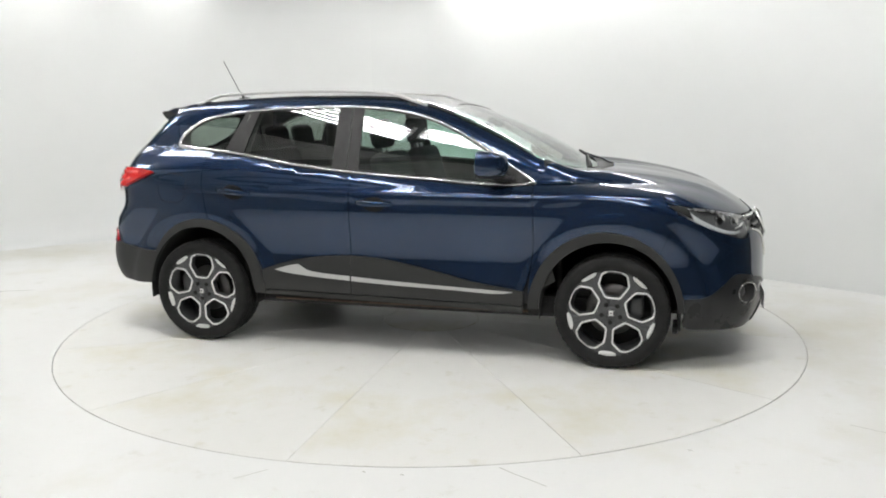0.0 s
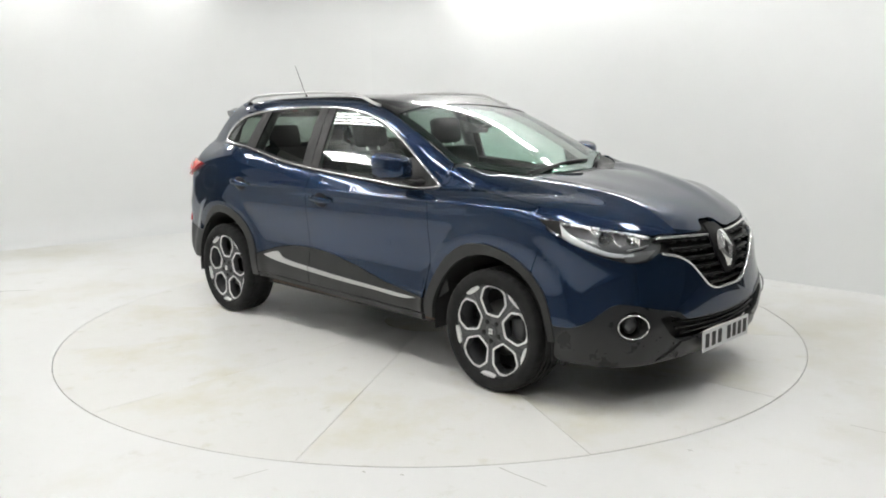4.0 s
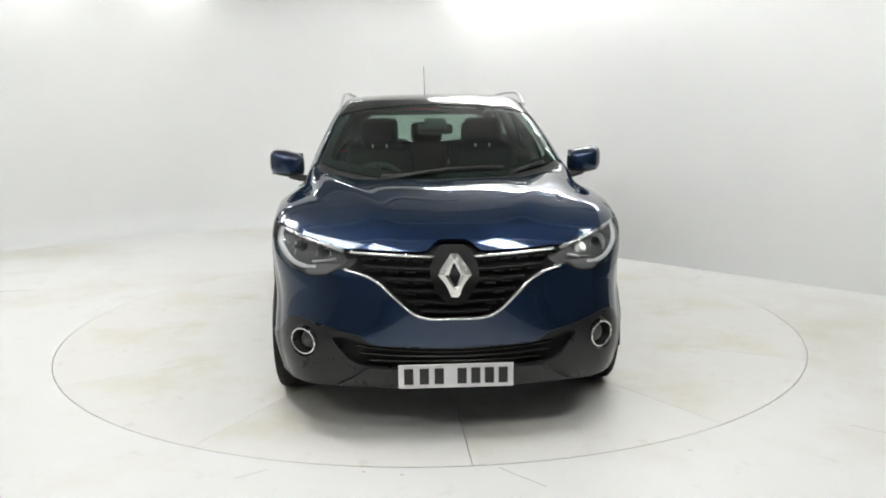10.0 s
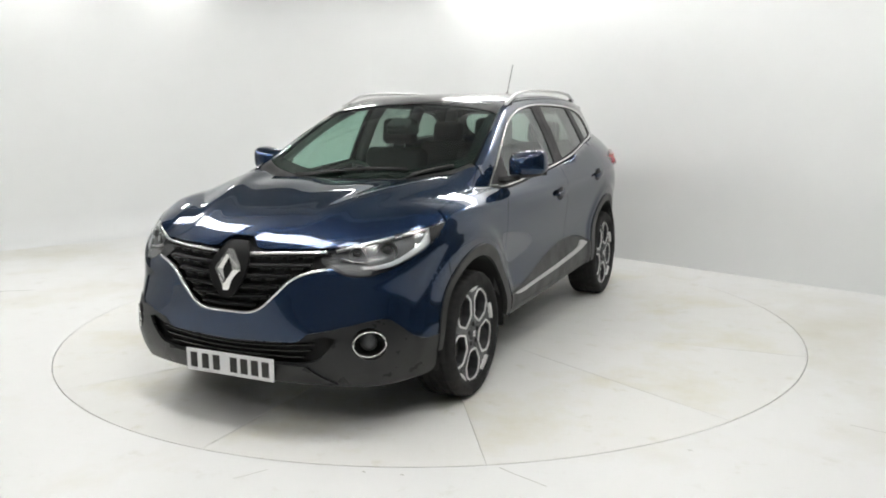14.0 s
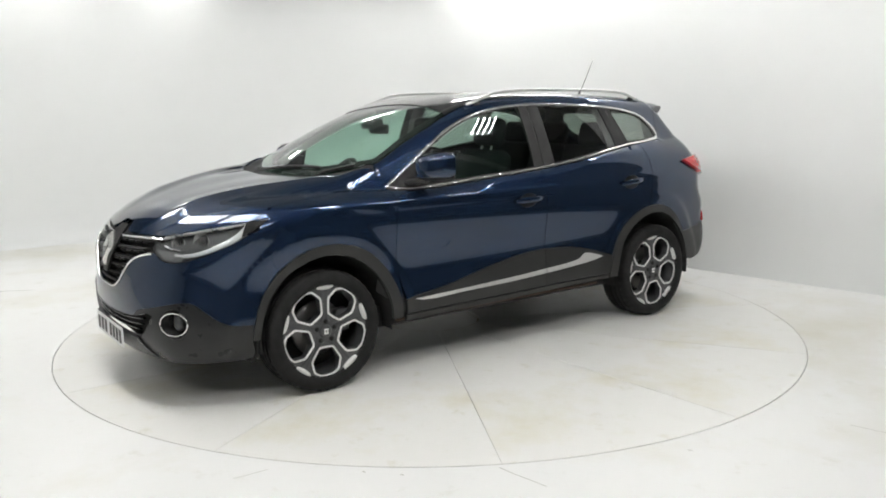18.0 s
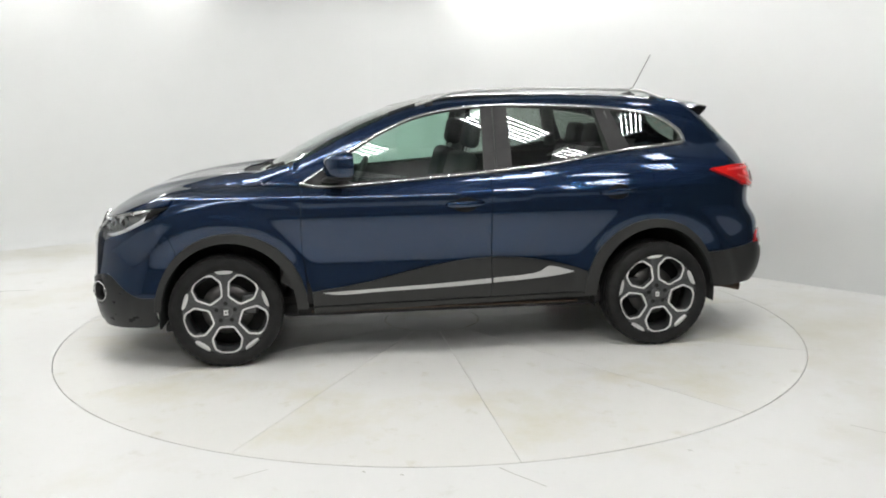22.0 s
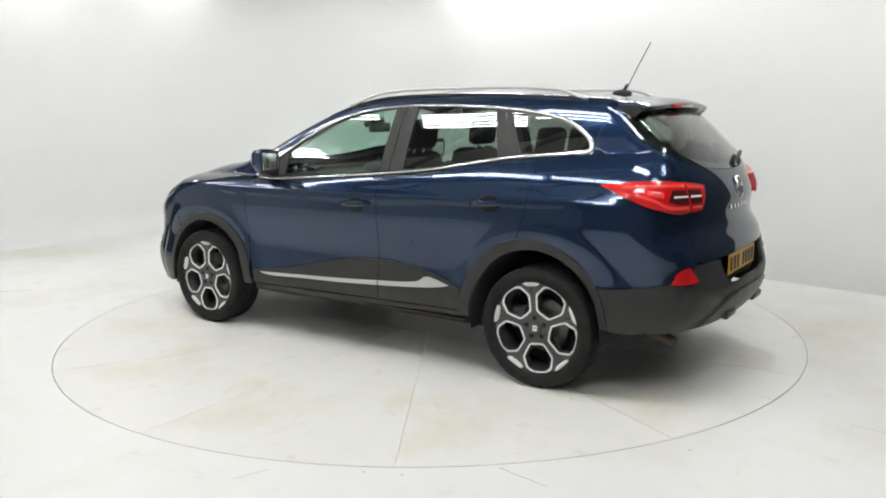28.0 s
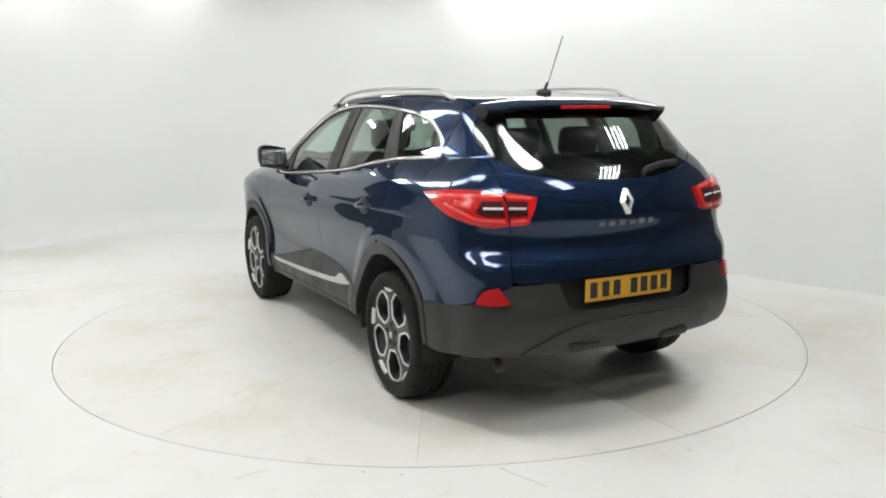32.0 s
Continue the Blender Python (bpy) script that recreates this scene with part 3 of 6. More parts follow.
def tessellate(uv, holes=(), grid=0.03):
    """Triangles for an outline with holes, with an even grid inside."""
    lo, hi = uv.min(0), uv.max(0)
    gx, gy = np.arange(lo[0], hi[0], grid), np.arange(lo[1], hi[1], grid)
    q = np.stack(np.meshgrid(gx, gy), -1).reshape(-1, 2)
    ok = inside(q, uv)
    for h in holes:
        ok &= ~inside(q, h)
    q = q[ok]
    rim = np.vstack([uv, *holes]) if len(holes) else uv
    if len(q):
        d = np.full(len(q), 9.0)
        for r in rim:
            d = np.minimum(d, np.hypot(q[:, 0] - r[0], q[:, 1] - r[1]))
        q = q[d > grid * 0.45]
    verts = [Vector(v) for v in uv]
    edges = [(i, (i + 1) % len(uv)) for i in range(len(uv))]
    for h in holes:
        o = len(verts)
        verts += [Vector(v) for v in h]
        edges += [(o + i, o + (i + 1) % len(h)) for i in range(len(h))]
    nb = len(verts)
    verts += [Vector(v) for v in q]
    co, _, faces, *_ = delaunay_2d_cdt(verts, edges, [], 0, 1e-6)
    co = np.array([tuple(v) for v in co])
    F = np.array([tuple(f) for f in faces if len(f) == 3])
    mid = co[F].mean(1)
    ok = inside(mid, uv)
    for h in holes:
        ok &= ~inside(mid, h)
    F = F[ok]
    a, b, c = co[F[:, 0]], co[F[:, 1]], co[F[:, 2]]
    turn = (b[:, 0] - a[:, 0]) * (c[:, 1] - a[:, 1]) - (b[:, 1] - a[:, 1]) * (c[:, 0] - a[:, 0])
    F[turn < 0] = F[turn < 0][:, ::-1]
    return co, F


def panel_mesh(name, loop3, axis, gap=0.002, off=0.0, holes3=(), grid=0.03, lip=0.018, bulge=None, step=0.02, middle=False):
    """One skin panel: an outline on the skin, seen along an axis, with its edge turned in. Returns points, normals, faces."""
    uv = shrunk(resample(flat(np.asarray(loop3), axis), step), gap)
    holes = [shrunk(resample(flat(np.asarray(h), axis), step), -gap) for h in holes3]
    co, F = tessellate(uv, holes, grid)
    P = cast(co, axis, off)
    N = slope(P)
    if bulge is not None:
        P = P + N * bulge(P)[:, None]
    if middle:
        # a half that meets its mirror image: close it up on the middle line
        m = np.abs(P[:, 1]) < 0.0065
        P[m, 1] = 0.0
        N[m, 1] = 0.0
    count = {}
    for f in F:
        for i in range(3):
            a, b = int(f[i]), int(f[(i + 1) % 3])
            count[(a, b)] = count.get((a, b), 0) + 1
    rim = [(a, b) for (a, b) in count if (b, a) not in count]
    e1, e2, d = [np.array(a) for a in AXES[axis]]
    V, NN, FF = [tuple(v) for v in P], [tuple(v) for v in N], [tuple(int(i) for i in f) for f in F]
    # the projection keeps triangles counter-clockwise when e1 x e2 points out
    if np.dot(np.cross(e1, e2), d) < 0:
        FF = [f[::-1] for f in FF]
        rim = [(b, a) for a, b in rim]
    for a, b in rim:
        if middle and P[a][1] == 0 and P[b][1] == 0:
            continue
        t = P[b] - P[a]
        out = np.cross(t, N[a] + N[b])
        out = out / max(np.linalg.norm(out), 1e-9)
        o = len(V)
        V += [tuple(P[a]), tuple(P[b]), tuple(P[b] - N[b] * lip), tuple(P[a] - N[a] * lip)]
        NN += [tuple(out)] * 4
        FF.append((o, o + 3, o + 2, o + 1))
    return V, NN, FF


def skin(name, mat, parent, loop3, axis, mirror=True, merge=False, label="", **kw):
    """Panel parts on the left and right; merge: both halves as one part."""
    V, N, F = panel_mesh(name, loop3, axis, middle=merge, **kw)
    flip = lambda A: [(a, -b, c) for a, b, c in A]
    sets = [(V, N, F)]
    if merge:
        o = len(V)
        sets = [(V + flip(V), N + flip(N), F + [tuple(i + o for i in f[::-1]) for f in F])]
    elif mirror:
        sets.append((flip(V), flip(N), [f[::-1] for f in F]))
    obs = []
    for v, n, f in sets:
        me = bpy.data.meshes.new(name)
        me.from_pydata(v, [], f)
        me.polygons.foreach_set("use_smooth", [True] * len(me.polygons))
        me.update()
        me.normals_split_custom_set_from_vertices(n)
        obs.append(link_mesh(name, me, mat, parent, False, label))
    return obs


def tube(path, radius, sides=8, closed=False, squash=None):
    """A bar along a 3D path. squash: (across, up) factors on a fixed frame."""
    bm = bmesh.new()
    P = [Vector(p) for p in path]
    rings = []
    n = len(P)
    for i, p in enumerate(P):
        t = (P[(i + 1) % n if closed else min(i + 1, n - 1)] - P[i - 1 if (closed or i) else 0]).normalized()
        up = Vector((0, 0, 1)) if abs(t.z) < 0.95 else Vector((1, 0, 0))
        s = t.cross(up).normalized()
        u = s.cross(t)
        a, b = squash or (1, 1)
        rings.append([bm.verts.new(p + radius * (a * math.cos(2 * math.pi * k / sides) * s + b * math.sin(2 * math.pi * k / sides) * u)) for k in range(sides)])
    for i in range(n if closed else n - 1):
        for k in range(sides):
            bm.faces.new((rings[i][k], rings[i][(k + 1) % sides], rings[(i + 1) % n][(k + 1) % sides], rings[(i + 1) % n][k]))
    if not closed:
        bm.faces.new(rings[0][::-1])
        bm.faces.new(rings[-1])
    bmesh.ops.recalc_face_normals(bm, faces=bm.faces)
    return bm


def band(path3, width, thick, closed=False, lift=0.0, profile=5):
    """A trim strip that lies on the skin along a path, rounded across. The strip's width lies in the skin."""
    P = np.asarray(path3)
    N = slope(P)
    T = np.roll(P, -1, 0) - np.roll(P, 1, 0)
    if not closed:
        T[0], T[-1] = P[1] - P[0], P[-1] - P[-2]
    T = T / np.maximum(np.linalg.norm(T, axis=1, keepdims=True), 1e-9)
    B = np.cross(N, T)
    B = B / np.maximum(np.linalg.norm(B, axis=1, keepdims=True), 1e-9)
    bm = bmesh.new()
    rings = []
    for i in range(len(P)):
        w = width[i] if np.ndim(width) else width
        r = []
        for k in range(profile + 1):
            a = math.pi * k / profile
            r.append(bm.verts.new(P[i] + B[i] * (w / 2) * math.cos(a) + N[i] * (lift + thick * math.sin(a) ** 0.6)))
        r.append(bm.verts.new(P[i] - B[i] * w / 2 - N[i] * 0.01))
        r.append(bm.verts.new(P[i] + B[i] * w / 2 - N[i] * 0.01))
        rings.append(r)
    n, m = len(rings), len(rings[0])
    for i in range(n if closed else n - 1):
        for k in range(m):
            bm.faces.new((rings[i][k], rings[i][(k + 1) % m], rings[(i + 1) % n][(k + 1) % m], rings[(i + 1) % n][k]))
    if not closed:
        bm.faces.new(rings[0])
        bm.faces.new(rings[-1][::-1])
    bmesh.ops.recalc_face_normals(bm, faces=bm.faces)
    return bm


def mirrored(ob):
    """The same part on the car's other side, as a part of its own."""
    me = ob.data.copy()
    me.transform(Matrix.Diagonal((1, -1, 1, 1)))
    me.flip_normals()
    o = new(ob.name.split(".")[0], me)
    o.parent = ob.parent
    if ob.get("label"):
        o["label"] = ob["label"]
    return o


def both(ob):
    return [ob, mirrored(ob)]


# ---- the car ----
CAR = thing("car", "dark blue metallic family crossover car with black cladding", "car")


def near3(axis, pts, step=0.012, closed=False):
    """A curve on the skin close to given 3D points; a fourth entry of 1 keeps a corner."""
    f = flat(np.array([p[:3] for p in pts], float), axis)
    return cast(smooth_line([(a, b, p[3] if len(p) > 3 else 0) for (a, b), p in zip(f, pts)], step, closed), axis)


def arch(cx, w, h, z0, z1, n=40):
    """The arch over a wheel, from its front foot over the top to its rear foot, in side view."""
    a0, a1 = math.asin((z0 - 0.33) / h), math.pi - math.asin((z1 - 0.33) / h)
    return [(cx + w * math.cos(a0 + (a1 - a0) * i / n), 0.33 + h * math.sin(a0 + (a1 - a0) * i / n)) for i in range(n + 1)]


F_OUT, F_IN = (1.285, 0.442, 0.468), (1.30, 0.392, 0.412)
R_OUT, R_IN = (-1.285, 0.442, 0.482), (-1.305, 0.388, 0.428)
DLO = [(0.875, 1.066, 1), (0.80, 1.050), (0.54, 1.052), (0.20, 1.076), (-0.27, 1.112), (-0.65, 1.152), (-0.82, 1.180), (-1.02, 1.211), (-1.16, 1.229),
       (-1.46, 1.253), (-1.545, 1.272), (-1.535, 1.325), (-1.47, 1.385), (-1.37, 1.440), (-1.22, 1.474), (-1.02, 1.498), (-0.65, 1.518), (-0.35, 1.520),
       (-0.15, 1.509), (0.05, 1.481), (0.19, 1.446), (0.36, 1.377), (0.53, 1.283), (0.70, 1.178), (0.81, 1.108)]
dlo = smooth_line(DLO, 0.015, True)
low_n = int(np.argmin(np.hypot(dlo[:, 0] + 1.545, dlo[:, 1] - 1.272)))
belt, cant = dlo[:low_n + 1], dlo[low_n:]


def belt_between(x0, x1):
    return [tuple(p) for p in belt if x1 < p[0] < x0]


def belt_z(x):
    return float(np.interp(-x, -belt[:, 0], belt[:, 1]))


def cant_z(x):
    return float(np.interp(x, cant[:, 0], cant[:, 1]))


BPX = -0.262


def build_sides():
    # doors
    clad_f = [(0.818, 0.435), (0.54, 0.475), (0.20, 0.548), (-0.07, 0.594), (BPX, 0.606)]
    clad_r = [(BPX, 0.606), (-0.48, 0.592), (-0.65, 0.562), (-0.80, 0.520), (-0.862, 0.498)]
    front_edge = [(0.862, 1.048), (0.870, 0.86), (0.868, 0.66), (0.845, 0.52), (0.818, 0.435)]
    door = chain(cast(np.array([(BPX, belt_z(BPX) - 0.004)] + [(x, z - 0.004) for x, z in belt_between(0.845, BPX)][::-1]), "side"),
                 line3("side", front_edge), line3("side", clad_f), line3("side", [(BPX, 0.606), (BPX, 0.85), (BPX, belt_z(BPX) - 0.006)]))
    fd = skin("front_door", PAINT, CAR, door, "side")
    ro = arch(*R_OUT, 0.5, 0.34)
    ro_up = [p for p in ro if p[0] > -1.215][::-1]
    rear = chain(cast(np.array([(x, z - 0.004) for x, z in [(BPX, belt_z(BPX))] + belt_between(BPX, -1.27)]), "side"),
                 line3("side", [(-1.275, 1.232), (-1.283, 1.12), (-1.262, 0.95), (-1.225, 0.815)]),
                 cast(np.array(ro_up), "side"), line3("side", clad_r[::-1]), line3("side", [(BPX, 0.606), (BPX, 0.85), (BPX, belt_z(BPX) - 0.006)]))
    rd = skin("rear_door", PAINT, CAR, rear, "side")
    # cladding at the foot of the doors
    lf = chain(line3("side", clad_f), line3("side", [(BPX, 0.606), (BPX, 0.362)]), line3("side", [(BPX, 0.362), (0.812, 0.345)]), line3("side", [(0.812, 0.345), (0.818, 0.435)]))
    lr = chain(line3("side", clad_r), line3("side", [(-0.862, 0.498), (-0.845, 0.372)]), line3("side", [(-0.845, 0.372), (BPX, 0.362)]), line3("side", [(BPX, 0.362), (BPX, 0.606)]))
    fc = skin("front_door_cladding", CLAD, CAR, lf, "side", off=0.004, label="grained black plastic cladding")
    rc = skin("rear_door_cladding", CLAD, CAR, lr, "side", off=0.004, label="grained black plastic cladding")
    sill = [(0.812, 0.340, 1), (-0.845, 0.367, 1), (-0.845, 0.338, 1), (0.0, 0.318), (0.812, 0.300, 1)]
    skin("sill", CLAD, CAR, ring3("side", sill), "side", off=0.0)
    # bright strips on the cladding
    t1 = [(0.755, 0.428, 1), (0.40, 0.443), (0.0, 0.462), (-0.256, 0.478, 1), (-0.256, 0.450, 1), (0.0, 0.437), (0.40, 0.424), (0.70, 0.417)]
    t2 = [(-0.268, 0.479, 1), (-0.48, 0.494), (-0.56, 0.508), (-0.615, 0.538), (-0.66, 0.534), (-0.778, 0.502, 1), (-0.70, 0.486), (-0.50, 0.466), (-0.268, 0.451, 1)]
    for t in (t1, t2):
        skin("trim_strip", TRIM, CAR, ring3("side", t), "side", off=0.014, lip=0.012, gap=0.0, grid=0.02, label="satin silver trim strip")
    # wheel arch cladding
    for o, i, z0, z1 in ((F_OUT, F_IN, 0.345, 0.335), (R_OUT, R_IN, 0.345, 0.375)):
        lo = np.array(arch(*o, z0, z1))
        li = np.array(arch(*i, z0, z1))
        loop_ = np.vstack([lo, li[::-1]])
        skin("wheel_arch_trim", CLAD, CAR, cast(loop_, "side"), "side", off=0.008, lip=0.024, gap=0.0, grid=0.03, label="grained black plastic arch")
    # wing from the door forward to the lamp and bumper
    fo = [p for p in arch(*F_OUT, 0.5, 0.345) if p[1] > 0.34]
    seam = [(1.655, 0.855), (1.625, 0.78), (1.585, 0.685)]
    fo_w = [p for p in fo if p[0] < 1.583]
    edge = line3("top", HOOD_EDGE)
    wing = chain(edge, near3("lamp", LAMP_REAR), line3("side", seam), cast(np.array(fo_w), "side"),
                 line3("side", [(0.845, 0.36), (0.85, 0.52), (0.868, 0.66), (0.870, 0.86), (0.862, 1.048)]), line3("side", [(0.862, 1.048), (0.885, 1.068), (0.93, 1.09)]))
    skin("wing", PAINT, CAR, wing, "shoulder", grid=0.025)
    # frame over the windows, from the windscreen pillar to the tail
    up = [(x, z + 0.003) for x, z in cant if -1.54 < x < 0.80]
    side_top = line3("top", [(0.905, 0.715), (0.70, 0.682), (0.45, 0.646), (0.22, 0.604), (0.0, 0.590), (-0.5, 0.590), (-1.0, 0.580), (-1.35, 0.565), (-1.62, 0.545)])
    frame_ = chain(side_top, line3("roof_side", [tuple(flat(side_top[-1:], "roof_side")[0]), tuple(flat(cast(np.array([(-1.545, 1.30)]), "side"), "roof_side")[0])]),
                   cast(np.array(up), "side"), line3("side", [(0.83, 1.10), (0.885, 1.074), (0.925, 1.092)]))
    skin("roof_frame", PAINT, CAR, frame_, "roof_side", gap=0.001, grid=0.025)
    # rear quarter
    q = chain(line3("side", [(-1.275, 1.232), (-1.283, 1.12), (-1.262, 0.95), (-1.225, 0.815)]),
              cast(np.array([p for p in arch(*R_OUT, 0.5, 0.58) if p[0] < -1.226]), "side"),
              line3("side", [(-1.655, 0.585), (-1.80, 0.592), (-1.92, 0.605)]),
              near3("tail_corner", [(-1.94, 0.80, 0.61), (-2.02, 0.72, 0.64), (-2.07, 0.60, 0.70, 1), (-2.06, 0.615, 0.85), (-2.05, 0.62, 1.0), (-2.0, 0.615, 1.12), (-1.90, 0.608, 1.22), (-1.83, 0.60, 1.262)]),
              line3("rear", [(a + 0.003, b) for a, b in GLASS_EDGE]), line3("rear", [(0.551, 1.474), (0.546, 1.50)]),
              line3("roof_side", [tuple(flat(side_top[-1:], "roof_side")[0]), tuple(flat(cast(np.array([(-1.548, 1.30)]), "side"), "roof_side")[0])]),
              cast(np.array([(x - 0.003, z - 0.003) for x, z in belt[::-1] if x < -1.275]), "side"))
    skin("rear_quarter", PAINT, CAR, q, "tail_lamp", grid=0.025, gap=0.001)
    # filler flap on the right-hand quarter
    flap = cast(smooth_line([(-1.405, 1.065), (-1.415, 0.935), (-1.44, 0.92), (-1.56, 0.92), (-1.585, 0.935), (-1.60, 1.06), (-1.58, 1.08), (-1.43, 1.085)], 0.01, True), "side") * [1, -1, 1]
    part("filler_flap", band(flap, 0.004, 0.0008, closed=True), LINER, CAR, "thin dark outline of the filler flap")
    # glass, pillars, bright surround
    def pane(name, pts, mat):
        return skin(name, mat, CAR, ring3("side", pts), "side", off=-0.010, lip=0.004, gap=0.0, grid=0.05)
    i = 0.020
    fw = [(0.60, belt_z(0.60) + i, 1), (0.20, belt_z(0.2) + i), (-0.232, belt_z(-0.232) + i, 1), (-0.242, cant_z(-0.242) - i - 0.006, 1), (-0.10, cant_z(-0.10) - i), (0.10, cant_z(0.10) - i - 0.002), (0.30, cant_z(0.30) - i - 0.008), (0.50, cant_z(0.50) - i - 0.012), (0.60, cant_z(0.60) - 0.045)]
    pane("front_window", fw, GLASS)
    rw = [(-0.395, belt_z(-0.395) + i, 1), (-0.70, belt_z(-0.70) + i), (-1.035, belt_z(-1.035) + i, 1), (-0.955, cant_z(-0.955) - i - 0.004, 1), (-0.65, cant_z(-0.65) - i), (-0.395, cant_z(-0.395) - i, 1)]
    pane("rear_window", rw, PRIVACY)
    qw = [(-1.165, belt_z(-1.165) + i, 1), (-1.35, belt_z(-1.35) + i), (-1.48, 1.278), (-1.512, 1.30), (-1.46, 1.362), (-1.36, 1.418), (-1.22, 1.450), (-1.045, cant_z(-1.045) - i - 0.004, 1)]
    pane("quarter_window", qw, PRIVACY)
    def pillar(name, pts, mat=MATTBLACK, off=-0.003):
        skin(name, mat, CAR, ring3("side", pts), "side", off=off, lip=0.012, gap=0.001, grid=0.04)
    z = belt_z
    c = cant_z
    pillar("pillar_trim", [(-0.225, z(-0.225) + 0.006, 1), (-0.300, z(-0.30) + 0.006, 1), (-0.308, c(-0.308) - 0.008, 1), (-0.236, c(-0.236) - 0.008, 1)], MATTBLACK)
    pillar("pillar_trim", [(-0.305, z(-0.305) + 0.006, 1), (-0.402, z(-0.402) + 0.006, 1), (-0.402, c(-0.402) - 0.008, 1), (-0.313, c(-0.313) - 0.008, 1)], MATTBLACK)
    pillar("pillar_trim", [(-1.028, z(-1.028) + 0.006, 1), (-1.17, z(-1.17) + 0.006, 1), (-1.05, c(-1.05) - 0.008, 1), (-0.948, c(-0.948) - 0.008, 1)], MATTBLACK)
    pillar("mirror_sail", [(0.855, 1.068, 1), (0.62, z(0.62) + 0.004, 1), (0.585, z(0.585) + 0.006, 1), (0.585, c(0.585) - 0.03, 1), (0.70, 1.160), (0.80, 1.098)], MATTBLACK)
    outer3, holes = cast(dlo, "side"), [cast(shrunk(dlo, 0.024), "side")]
    skin("window_seal", MATTBLACK, CAR, outer3, "side", off=-0.008, lip=0.005, gap=0.004, holes3=holes, grid=0.04)
    line_ = cast(shrunk(resample(dlo, 0.02), 0.006), "side")
    wd = np.interp(line_[:, 0], [-1.56, -1.40, -1.1, 1.0], [0.027, 0.021, 0.014, 0.013])
    both(part("window_surround", band(line_, wd, 0.006, closed=True), CHROME, CAR, "polished chrome window surround"))


GLASS_EDGE = [(0.588, 1.262), (0.610, 1.33), (0.594, 1.405), (0.548, 1.474)]
LAMP = [(1.588, 0.85, 0.957, 1), (1.72, 0.83, 0.948), (1.90, 0.735, 0.925), (2.0, 0.61, 0.896), (2.055, 0.500, 0.871, 1), (2.078, 0.472, 0.826), (2.072, 0.492, 0.784, 1),
        (2.048, 0.560, 0.746), (2.01, 0.64, 0.742), (1.95, 0.74, 0.774), (1.85, 0.81, 0.818), (1.72, 0.85, 0.880)]
LAMP_REAR = [(1.588, 0.85, 0.957, 1), (1.62, 0.855, 0.935), (1.66, 0.855, 0.905), (1.69, 0.855, 0.88)]
HOOD_EDGE = [(0.925, 0.735), (1.05, 0.765), (1.25, 0.792), (1.45, 0.806), (1.588, 0.808)]
GRILLE_LOW = [(0.0, 0.572), (0.14, 0.577), (0.19, 0.598), (0.27, 0.668), (0.34, 0.732), (0.40, 0.762), (0.492, 0.784)]
NOSE_EDGE = [(0.0, 0.908), (0.066, 0.905), (0.120, 0.866), (0.25, 0.863), (0.38, 0.866), (0.485, 0.871)]


